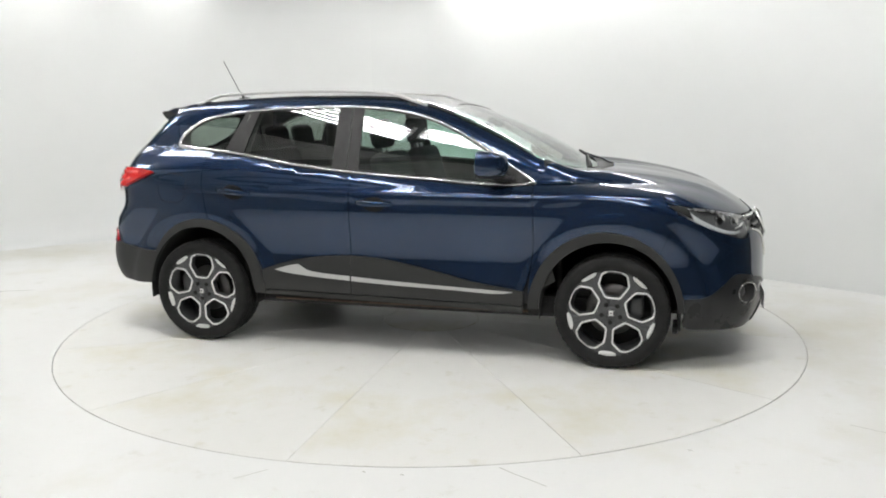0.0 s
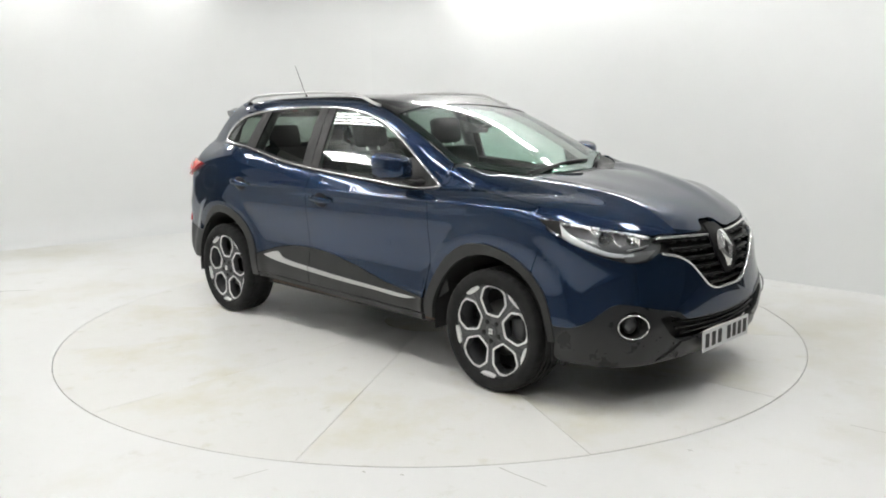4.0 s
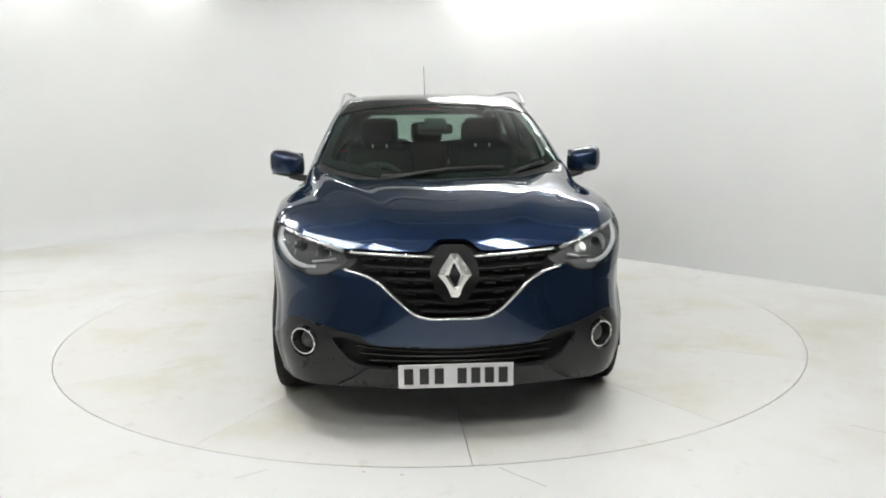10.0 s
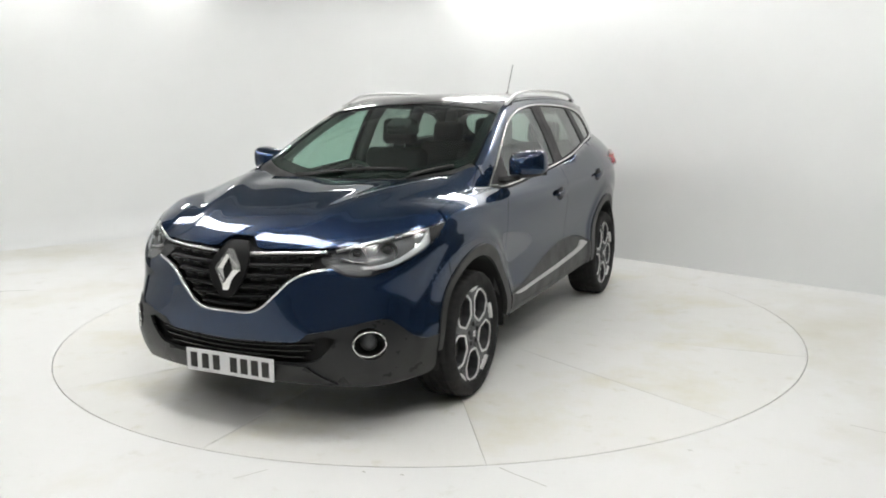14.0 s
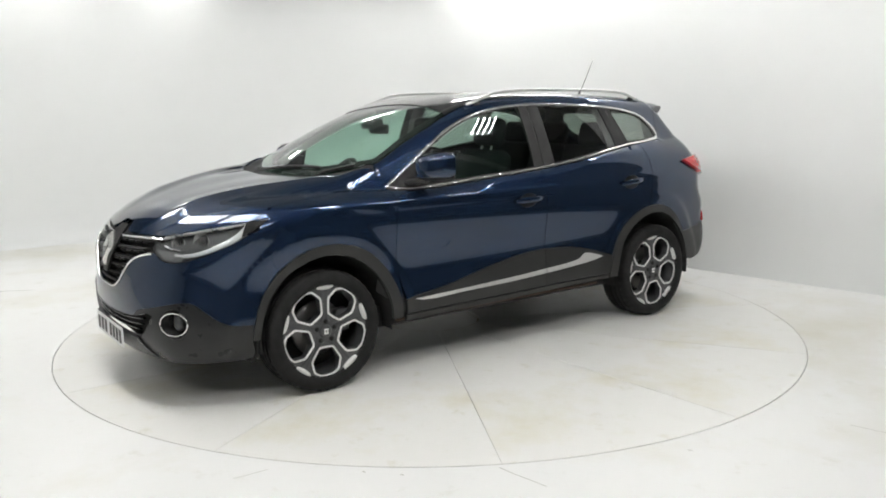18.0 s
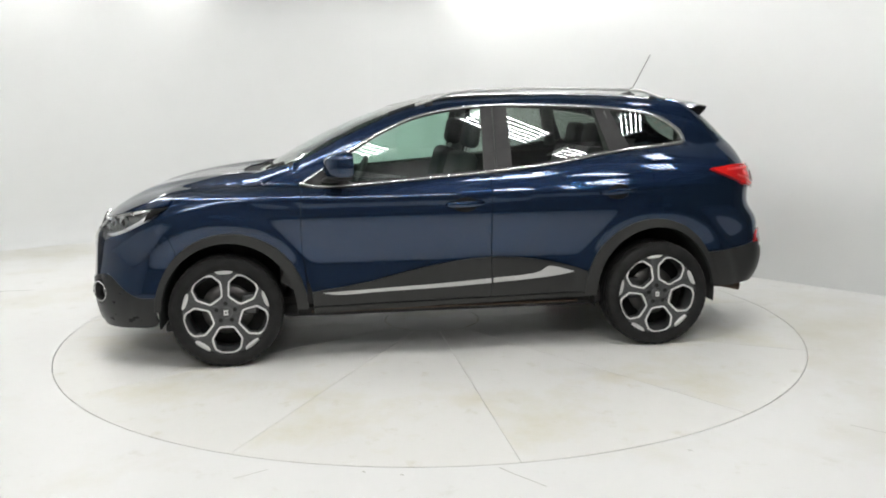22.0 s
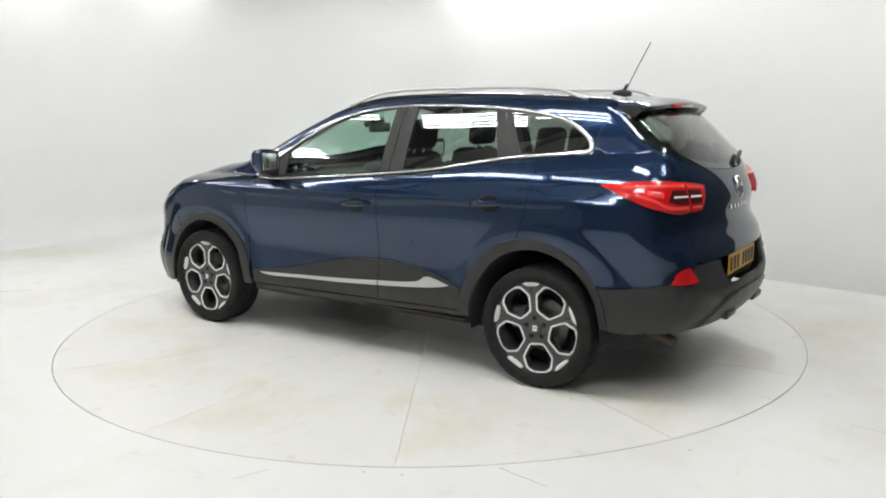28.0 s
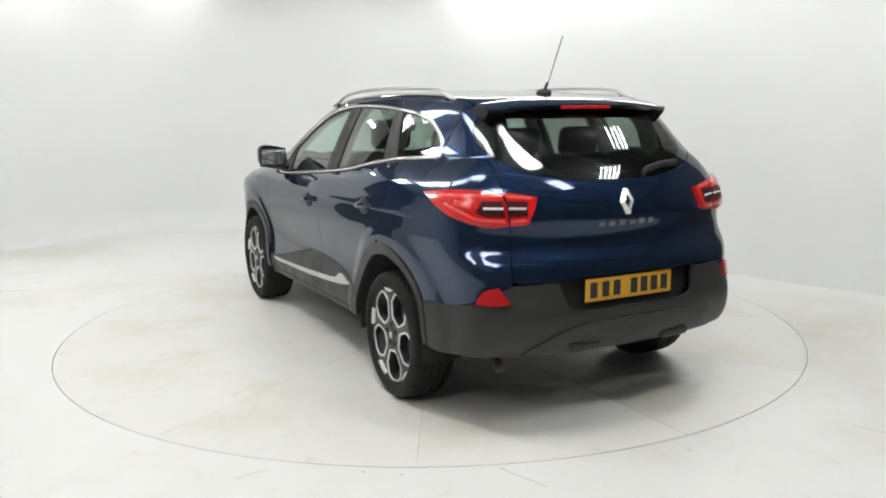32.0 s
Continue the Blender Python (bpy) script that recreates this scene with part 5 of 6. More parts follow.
def build_rear():
    glass_low = [(0.0, 1.150), (0.33, 1.172), (0.50, 1.212), GLASS_EDGE[0]]
    gate = chain(line3("rear", glass_low), near3("tail_corner", [(-1.83, 0.597, 1.262), (-1.90, 0.605, 1.22), (-2.0, 0.612, 1.12), (-2.05, 0.617, 1.0), (-2.06, 0.612, 0.85), (-2.07, 0.597, 0.708, 1)]),
                 line3("rear", [(0.585, 0.708), (0.40, 0.716), (0.0, 0.722)]))
    skin("tailgate", PAINT, CAR, gate, "rear", merge=True, gap=0.001, grid=0.022)
    g = chain(line3("rear", glass_low), line3("rear", GLASS_EDGE), line3("rear", [GLASS_EDGE[-1], (0.3, 1.485), (0.0, 1.488)]))
    skin("rear_glass", TAILGLASS, CAR, g, "rear", merge=True, gap=0.002, off=-0.002, lip=0.004, grid=0.04, label="dark tinted tailgate glass")
    ge = [(0.0, 1.185), (0.31, 1.205), (0.46, 1.242), (0.52, 1.285), (0.535, 1.33), (0.52, 1.39), (0.48, 1.43), (0.28, 1.44), (0.0, 1.442)]
    rim = np.vstack([g, line3("rear", ge)[::-1]])
    skin("rear_glass_band", GLOSSBLACK, CAR, rim, "rear", merge=True, gap=0.0, off=-0.008, lip=0.002, grid=0.03, label="black printed glass border")
    # tail lamps: one piece on the quarter, one on the tailgate
    outer = [(-1.645, 0.83, 1.108, 1), (-1.80, 0.78, 1.125), (-1.95, 0.70, 1.128), (-2.015, 0.632, 1.122, 1), (-2.05, 0.63, 1.05), (-2.065, 0.628, 0.975, 1), (-2.03, 0.69, 0.965), (-1.93, 0.77, 0.985), (-1.80, 0.81, 1.03)]
    inn = [(-2.015, 0.622, 1.121, 1), (-2.04, 0.55, 1.112), (-2.062, 0.470, 1.096, 1), (-2.075, 0.492, 1.04), (-2.09, 0.535, 0.978, 1), (-2.072, 0.57, 0.972), (-2.065, 0.618, 0.974, 1), (-2.05, 0.62, 1.05)]
    for name, loop_, ax in (("tail_lamp", outer, "tail_lamp"), ("tail_lamp", inn, "tail_corner")):
        skin(name, RED, CAR, near3(ax, loop_, closed=True), ax, off=0.026, lip=0.034, gap=0.001, grid=0.02, label="red tail lamp lens")
    core = [(-1.965, 0.702, 1.083, 1), (-2.02, 0.632, 1.083, 1), (-2.05, 0.632, 1.012, 1), (-2.0, 0.70, 1.012, 1), (-1.962, 0.735, 1.03, 1)]
    core2 = [(-2.02, 0.618, 1.083, 1), (-2.065, 0.525, 1.078, 1), (-2.085, 0.535, 1.015, 1), (-2.06, 0.618, 1.012, 1)]
    skin("lamp_core", SMOKED, CAR, near3("tail_corner", core, closed=True), "tail_corner", off=0.030, lip=0.006, gap=0.0, grid=0.02, label="smoked lamp centre")
    skin("lamp_core", SMOKED, CAR, near3("tail_corner", core2, closed=True), "tail_corner", off=0.030, lip=0.006, gap=0.0, grid=0.02, label="smoked lamp centre")
    for pts in ([(-1.975, 0.70, 1.05), (-2.035, 0.635, 1.05)], [(-2.045, 0.612, 1.05), (-2.075, 0.54, 1.048)]):
        both(part("lamp_bar", band(near_off("tail_corner", pts, 0.032), 0.012, 0.004), DRL, CAR))
    for pts, w0, mat in (([(-1.74, 0.81, 1.098), (-1.85, 0.765, 1.102), (-1.95, 0.70, 1.104), (-2.02, 0.632, 1.102)], 0.018, BRIGHTRED),
                         ([(-1.80, 0.80, 1.062), (-1.88, 0.76, 1.030), (-1.95, 0.72, 1.000), (-2.05, 0.635, 0.994)], 0.016, BRIGHTRED),
                         ([(-1.85, 0.775, 1.072), (-1.93, 0.735, 1.060)], 0.030, BRIGHTRED),
                         ([(-1.86, 0.785, 1.010), (-1.94, 0.75, 0.985), (-2.04, 0.66, 0.974)], 0.008, DARKRED),
                         ([(-2.03, 0.615, 1.101), (-2.065, 0.50, 1.090)], 0.016, BRIGHTRED), ([(-2.06, 0.61, 0.993), (-2.085, 0.545, 0.996)], 0.014, BRIGHTRED)):
        both(part("lens_rib", band(near_off("tail_corner", pts, 0.0265), w0, 0.002), mat, CAR))
    # black lower bumper
    up = near3("tail_corner", [(-2.075, 0.597, 0.704, 1), (-2.02, 0.72, 0.638), (-1.94, 0.80, 0.606, 1), (-1.80, 0.85, 0.59), (-1.655, 0.87, 0.582)])
    foot = near3("tail_corner", [(-1.70, 0.86, 0.372, 1), (-1.74, 0.85, 0.362), (-1.90, 0.78, 0.366), (-2.04, 0.60, 0.366)])
    foot = np.vstack([foot[:-1], line3("rear", [(float(foot[-1][1]), float(foot[-1][2])), (0.3, 0.362), (0.0, 0.360)])])
    notch = line3("rear", [(0.0, 0.578), (0.30, 0.578), (0.365, 0.60), (0.405, 0.707)])
    top_ = line3("rear", [(0.405, 0.707), (0.50, 0.706), (0.590, 0.704)])
    b = chain(up, cast(np.array([p for p in arch(*R_OUT, 0.5, 0.375) if p[0] < -1.6 and p[1] < 0.58]), "side"), foot,
              line3("rear", [(0.0, 0.360), (0.0, 0.578)]), notch, top_)
    skin("rear_bumper", CLAD, CAR, b, "tail_corner", merge=True, gap=0.0005, grid=0.024, off=0.003, label="grained black plastic rear bumper")
    bk = [(0.0, 0.722), (0.41, 0.716), (0.37, 0.585), (0.0, 0.570)]
    skin("plate_recess", CLAD, CAR, line3("rear", bk + [(0.0, 0.570)]), "rear", merge=True, gap=-0.004, off=-0.065, lip=0.0)
    sk = line3("rear", [(0.0, 0.520), (0.30, 0.512), (0.40, 0.485), (0.53, 0.415), (0.58, 0.372, 1), (0.3, 0.368), (0.0, 0.366)])
    skin("skid_plate", CLAD, CAR, sk, "rear", merge=True, gap=0.0, off=0.014, lip=0.012, grid=0.03)
    for y in (0.27, -0.27):
        b_ = bmesh.new()
        x = float(cast(np.array([(y, 0.41)]), "rear")[0, 0])
        box(b_, (0.05, 0.17, 0.045), (x + 0.0, y, 0.398), Euler((0, radians(-14), 0)).to_matrix(), 0.014, 3)
        part("skid_lug", b_, CLAD, CAR)
    rf = [(-2.0, 0.765, 0.622, 1), (-2.02, 0.725, 0.682), (-2.05, 0.66, 0.700, 1), (-2.075, 0.605, 0.622, 1), (-2.04, 0.69, 0.615)]
    skin("rear_reflector", DARKRED, CAR, near3("tail_corner", rf, closed=True), "tail_corner", off=0.012, lip=0.014, gap=0.001, grid=0.02, label="red bumper reflector")
    number_plate(PLATEYELLOW, (-2.150, 0, 0.652), 0, 0, 180)
    part("emblem", diamond(0.044, 0.062, 0.019, 0.030, 0.012), CHROME, CAR, "chrome hollow diamond emblem", smooth=False).matrix_basis = pose(-float(TAIL(1.05)) - 0.004, 0, 1.055, 0, -12, 180)
    for i in range(6):
        bm = bmesh.new()
        box(bm, (0.005, 0.034, 0.024), bevel=0.0015, segments=1)
        part("letter_bar", bm, CHROME, CAR, "small chrome bar for a model name", smooth=False).matrix_basis = pose(-float(cast(np.array([(0.150 - 0.060 * i, 0.955)]), "rear")[0, 0]) * -1 - 0.002, 0.150 - 0.060 * i, 0.955, 0, 0, 180)
    # wiper
    arm = cast(np.array([(-0.13, 1.175), (-0.17, 1.195), (-0.27, 1.212), (-0.40, 1.218)]), "rear", 0.022)
    bm = tube(arm, 0.013, 8, squash=(0.8, 1.4))
    part("rear_wiper", bm, MATTBLACK, CAR)
    # tailpipe
    bm = tube([(-1.72, 0.55, 0.325), (-1.90, 0.60, 0.318), (-2.0, 0.635, 0.300)], 0.026, 12)
    part("tailpipe", bm, RUST, CAR, "rusty steel tailpipe")


def lathe(profile, n=72, mat_axis="Y"):
    """A body of revolution about the y axis: profile of (y, radius)."""
    bm = bmesh.new()
    rings = []
    for y, r in profile:
        rings.append([bm.verts.new((r * math.cos(2 * math.pi * k / n), y, r * math.sin(2 * math.pi * k / n))) for k in range(n)])
    for i in range(len(rings) - 1):
        for k in range(n):
            bm.faces.new((rings[i][k], rings[i + 1][k], rings[i + 1][(k + 1) % n], rings[i][(k + 1) % n]))
    bmesh.ops.recalc_face_normals(bm, faces=bm.faces)
    return bm


def prism(outline, holes, y0, y1, grid=0.05):
    """A plate with holes: outline in (x, z), between two y."""
    co, F = tessellate(np.array(outline), [np.array(h) for h in holes], grid)
    bm = bmesh.new()
    a = [bm.verts.new((x, y1, z)) for x, z in co]
    b = [bm.verts.new((x, y0, z)) for x, z in co]
    count = {}
    for f in F:
        bm.faces.new([a[i] for i in f])
        bm.faces.new([b[i] for i in f[::-1]])
        for i in range(3):
            count[(int(f[i]), int(f[(i + 1) % 3]))] = 1
    for i, j in count:
        if (j, i) not in count:
            bm.faces.new((a[i], a[j], b[j], b[i]))
    bmesh.ops.recalc_face_normals(bm, faces=bm.faces)
    return bm


def hexa(grow, phase):
    """One of the five openings of the wheel, round its own spoke angle."""
    pts = [(0.093, 0.0), (0.0935, 0.030), (0.098, 0.041), (0.128, 0.060), (0.156, 0.0775), (0.166, 0.079), (0.212, 0.068), (0.220, 0.062), (0.236, 0.036), (0.238, 0.028), (0.239, 0.0)]
    loop_ = pts + [(r, -w) for r, w in pts[::-1][1:-1]]
    flags = []
    out = []
    cx = 0.172
    for r, w in loop_:
        d = math.hypot(r - cx, w)
        k = (d + grow) / d
        rr, ww = cx + (r - cx) * k, w * k
        out.append((rr * math.cos(phase) - ww * math.sin(phase), rr * math.sin(phase) + ww * math.cos(phase)))
    return out


def build_wheel(x, side, phase):
    """A wheel: tyre, alloy with five framed openings, hub, brake. Its outer face looks along +y before it is placed."""
    w = new("wheel")
    w.parent = CAR
    w["label"] = "19-inch grey alloy wheel with machined faces and a black tyre"
    R, r = 0.333, 0.252
    prof = [(-0.105, r - 0.012), (-0.112, r + 0.01), (-0.118, r + 0.035), (-0.112, R - 0.020), (-0.098, R - 0.006)]
    for g in (-0.062, -0.021, 0.021, 0.062):
        prof += [(g - 0.006, R - 0.001), (g - 0.004, R - 0.008), (g + 0.004, R - 0.008), (g + 0.006, R - 0.001)]
    prof += [(0.098, R - 0.006), (0.108, R - 0.014), (0.113, R - 0.024), (0.1165, R - 0.034), (0.119, r + 0.036), (0.116, r + 0.018), (0.111, r + 0.012), (0.109, r + 0.004), (0.098, r - 0.006)]
    bm = lathe(prof, 132)
    for i, v in enumerate(bm.verts):
        q, rr = i % 132, math.hypot(v.co.x, v.co.z)
        # cross grooves in the tread blocks, shifted from rib to rib
        if rr > R - 0.012 and (q + (1 if v.co.y > 0.03 else 0) + (2 if v.co.y < -0.03 else 0)) % 3 == 0 and abs(v.co.y) > 0.06:
            k = (R - 0.0105) / rr
            v.co.x *= k
            v.co.z *= k
    sharp(part("tyre", bm, RUBBER, w), 50)
    barrel = [(-0.10, r - 0.012), (-0.10, r - 0.022), (0.05, r - 0.03), (0.078, r - 0.006), (0.098, r - 0.002), (0.107, r + 0.003), (0.103, r - 0.0015), (0.086, r - 0.004)]
    rim = part("rim", lathe(barrel, 72), ALLOY, w)
    holes = [smooth_line([(a, b) for a, b in hexa(0.0, phase + 2 * math.pi * k / 5)], 0.02, True) for k in range(5)]
    disc = [(0.2525 * math.cos(2 * math.pi * k / 90), 0.2525 * math.sin(2 * math.pi * k / 90)) for k in range(90)]
    # openings drawn in a little so that they stay inside the face
    face_holes = []
    for k in range(5):
        a = phase + 2 * math.pi * k / 5
        face_holes.append(resample(np.array([(u * min(1, 0.2395 / max(math.hypot(u, v), 1e-6)), v * min(1, 0.2395 / max(math.hypot(u, v), 1e-6))) for u, v in hexa(0.0, a)]), 0.012))
    sharp(part("spokes", prism(disc, face_holes, 0.045, 0.088), ALLOY, w, smooth=False), 40)
    for k in range(5):
        a = phase + 2 * math.pi * k / 5
        inner = np.array(face_holes[k])
        mid = np.array((0.170 * math.cos(a), 0.170 * math.sin(a)))
        d = inner - mid
        outer = mid + d * (1 + 0.0110 / np.linalg.norm(d, axis=1, keepdims=True))
        inn = mid + d * (1 + 0.001 / np.linalg.norm(d, axis=1, keepdims=True))
        bm = bmesh.new()
        n = len(inner)
        o1 = [bm.verts.new((u, 0.088, v)) for u, v in outer]
        o2 = [bm.verts.new((u, 0.0945, v)) for u, v in outer * 0.999]
        i2 = [bm.verts.new((u, 0.0945, v)) for u, v in inn]
        i1 = [bm.verts.new((u, 0.080, v)) for u, v in inn]
        for A, B in ((o1, o2), (o2, i2), (i2, i1)):
            for q in range(n):
                bm.faces.new((A[q], A[(q + 1) % n], B[(q + 1) % n], B[q]))
        bmesh.ops.recalc_face_normals(bm, faces=bm.faces)
        part("bright_frame", bm, MACHINED, w, smooth=False)
        # bright arc at the end of each spoke
        b = a + math.pi / 5
        bm = bmesh.new()
        rows = []
        for q in range(9):
            t = b + radians(11.5) * (q / 4 - 1)
            e = 0.024 * (1 - abs(q / 4 - 1) ** 3 * 0.6)
            rows.append([bm.verts.new((rr * math.cos(t), yy, rr * math.sin(t))) for rr, yy in ((0.2515 - e, 0.084), (0.2515 - e, 0.0965), (0.2525, 0.1045), (0.2525, 0.09))])
        for q in range(8):
            for j in range(3):
                bm.faces.new((rows[q][j], rows[q][j + 1], rows[q + 1][j + 1], rows[q + 1][j]))
        bmesh.ops.recalc_face_normals(bm, faces=bm.faces)
        part("bright_arc", bm, MACHINED, w)
        # raised spine of the spoke
        bm = bmesh.new()
        c, s = math.cos(b), math.sin(b)
        rows = []
        for rr, wd, h in ((0.052, 0.030, 0.094), (0.10, 0.017, 0.0955), (0.15, 0.016, 0.0955), (0.20, 0.022, 0.094), (0.234, 0.034, 0.090)):
            for_ = []
            for ww, hh in ((-wd, 0.086), (-wd * 0.75, h), (-wd * 0.28, h), (0, h - 0.006), (wd * 0.28, h), (wd * 0.75, h), (wd, 0.086)):
                for_.append(bm.verts.new((rr * c - ww * s, hh, rr * s + ww * c)))
            rows.append(for_)
        for q in range(len(rows) - 1):
            for j in range(6):
                bm.faces.new((rows[q][j], rows[q][j + 1], rows[q + 1][j + 1], rows[q + 1][j]))
        bmesh.ops.recalc_face_normals(bm, faces=bm.faces)
        part("spoke_ridge", bm, ALLOY, w)
        # wheel bolt in its hole
        bm = bmesh.new()
        m = Matrix.Translation((0.055 * math.cos(b), 0.0955, 0.055 * math.sin(b))) @ Matrix.Rotation(radians(90), 4, "X")
        bmesh.ops.create_cone(bm, segments=16, radius1=0.0125, radius2=0.0125, depth=0.004, cap_ends=True, matrix=m)
        part("bolt", bm, LINER, w)
    part("hub", lathe([(0.10, 0.001), (0.1005, 0.024), (0.0985, 0.030), (0.092, 0.036), (0.086, 0.038)], 32), ALLOY, w)
    part("hub_badge", diamond(0.011, 0.015, 0.005, 0.007, 0.003), MACHINED, w, smooth=False).matrix_basis = Matrix.Translation((0, 0.101, 0)) @ Matrix.Rotation(radians(90), 4, "Z")
    part("brake_disc", lathe([(-0.01, 0.07), (0.0, 0.15), (-0.012, 0.152), (-0.03, 0.06)], 48), DISC, w)
    bm = bmesh.new()
    box(bm, (0.09, 0.07, 0.13), (0.135 * (-1 if x > 0 else 1), 0.01, 0.03), bevel=0.02)
    part("caliper", bm, ALLOY, w)
    bm = bmesh.new()
    bmesh.ops.create_circle(bm, cap_ends=True, segments=48, radius=0.235, matrix=Matrix.Translation((0, -0.06, 0)) @ Matrix.Rotation(radians(90), 4, "X"))
    part("backplate", bm, LINER, w)
    y = 0.785
    w.matrix_basis = pose(x, y * side, R - 0.003, 0, 0, 0) if side > 0 else pose(x, y * side, R - 0.003, 0, 0, 180)
    return w


def build_handles():
    for x, z, tilt in ((-0.10, 0.930, 2.0), (-1.045, 0.985, 5.0)):
        p0 = cast(np.array([(x, z)]), "side")[0]
        n = slope(p0[None])[0]
        for s in (1, -1):
            h = new("door_handle")
            h.parent = CAR
            h["label"] = "body-coloured door handle over a bulge blackened as its shaded hollow"
            # the hollow's shade is put into a black bulge behind the grip
            bm = bmesh.new()
            m = Matrix.Diagonal((0.074, 0.010, 0.047, 1))
            bmesh.ops.create_uvsphere(bm, u_segments=24, v_segments=12, radius=1, matrix=m)
            part("recess", bm, GRILLE, h)
            bm = bmesh.new()
            rows = []
            for t in np.linspace(-1, 1, 17):
                k = (1 - abs(t) ** 3)
                rows.append([bm.verts.new((0.118 * t, 0.010 + 0.026 * (1 - t * t) ** 0.5 * 0.9 + 0.008 * k * math.cos(a) - 0.004, (0.008 + 0.011 * k) * math.sin(a) + 0.004)) for a in [2 * math.pi * q / 10 for q in range(10)]])
            for i in range(16):
                for q in range(10):
                    bm.faces.new((rows[i][q], rows[i][(q + 1) % 10], rows[i + 1][(q + 1) % 10], rows[i + 1][q]))
            bm.faces.new(rows[0][::-1])
            bm.faces.new(rows[-1])
            bmesh.ops.recalc_face_normals(bm, faces=bm.faces)
            part("grip", bm, PAINT, h)
            m = pose(p0[0], p0[1] * s, p0[2], 0, 0, 0) @ Matrix.Rotation(radians(tilt), 4, "Y")
            h.matrix_basis = m if s > 0 else pose(p0[0], -p0[1], p0[2], 0, 0, 180) @ Matrix.Rotation(radians(-tilt), 4, "Y")


def build_mirrors():
    for s in (1, -1):
        w = new("wing_mirror")
        w.parent = CAR
        w["label"] = "blue wing mirror on a black base"
        def shell():
            bm = bmesh.new()
            rows = []
            n = 24
            for i in range(11):
                t = i / 10
                # from the glass (rear) to the rounded front
                x = 0.585 + 0.140 * t
                k = math.sqrt(max(0.0, 1 - (max(t - 0.15, 0) / 0.87) ** 2.2))
                ring = []
                for q in range(n):
                    a = 2 * math.pi * q / n
                    c, sn = math.cos(a), math.sin(a)
                    ex = 0.55
                    y = 0.925 + 0.106 * k * math.copysign(abs(c) ** ex, c) + 0.006 * t
                    z = 1.170 + 0.080 * (0.35 + 0.65 * k) * math.copysign(abs(sn) ** ex, sn) * (1.0 if y > 0.9 else 0.96) + 0.012 * (y - 0.925) / 0.095
                    ring.append(bm.verts.new((x - 0.24 * (y - 0.925), y * s, z)))
                rows.append(ring)
            for i in range(10):
                for q in range(n):
                    bm.faces.new((rows[i][q], rows[i][(q + 1) % n], rows[i + 1][(q + 1) % n], rows[i + 1][q]))
            bm.faces.new(rows[-1])
            bm.faces.new(rows[0][::-1])
            bmesh.ops.recalc_face_normals(bm, faces=bm.faces)
            return bm
        bm = shell()
        bmesh.ops.bisect_plane(bm, geom=bm.verts[:] + bm.edges[:] + bm.faces[:], plane_co=(0, 0, 1.118), plane_no=(0, 0, 1), clear_inner=True)
        sharp(part("cover", bm, PAINT, w), 50)
        bm = shell()
        bmesh.ops.bisect_plane(bm, geom=bm.verts[:] + bm.edges[:] + bm.faces[:], plane_co=(0, 0, 1.116), plane_no=(0, 0, 1), clear_outer=True)
        sharp(part("lower_shell", bm, MATTBLACK, w), 50)
        bm = bmesh.new()
        box(bm, (0.006, 0.176, 0.105), (0.583, 0.925 * s, 1.170), Euler((0, 0, radians(13.5 * s))).to_matrix(), 0.0028)
        part("glass", bm, CHROME, w, "mirror glass")
        bm = bmesh.new()
        box(bm, (0.010, 0.205, 0.130), (0.589, 0.925 * s, 1.168), Euler((0, 0, radians(13.5 * s))).to_matrix(), 0.004)
        part("bezel", bm, MATTBLACK, w)
        bm = tube([(0.70, 0.775 * s, 1.082), (0.69, 0.83 * s, 1.086), (0.66, 0.885 * s, 1.098)], 0.036, 12, squash=(1.35, 0.55))
        part("foot", bm, MATTBLACK, w)


def rounded(size, at, r, turn=None):
    bm = bmesh.new()
    box(bm, size, at, turn, r, 3)
    return bm


def build_seat(x, y, label):
    s = new("seat")
    s.parent = CAR
    s["label"] = label
    part("cushion", rounded((0.50, 0.50, 0.18), (x + 0.15, y, 0.56), 0.06), FABRIC, s)
    part("backrest", rounded((0.15, 0.48, 0.62), (x - 0.16, y, 0.92), 0.06, Euler((0, radians(-16), 0)).to_matrix()), FABRIC, s)
    part("headrest", rounded((0.10, 0.27, 0.19), (x - 0.285, y, 1.335), 0.045, Euler((0, radians(-10), 0)).to_matrix()), FABRIC, s)
    for d in (-0.05, 0.05):
        part("headrest_post", tube([(x - 0.24, y + d, 1.18), (x - 0.28, y + d, 1.30)], 0.007, 6), SATIN, s)


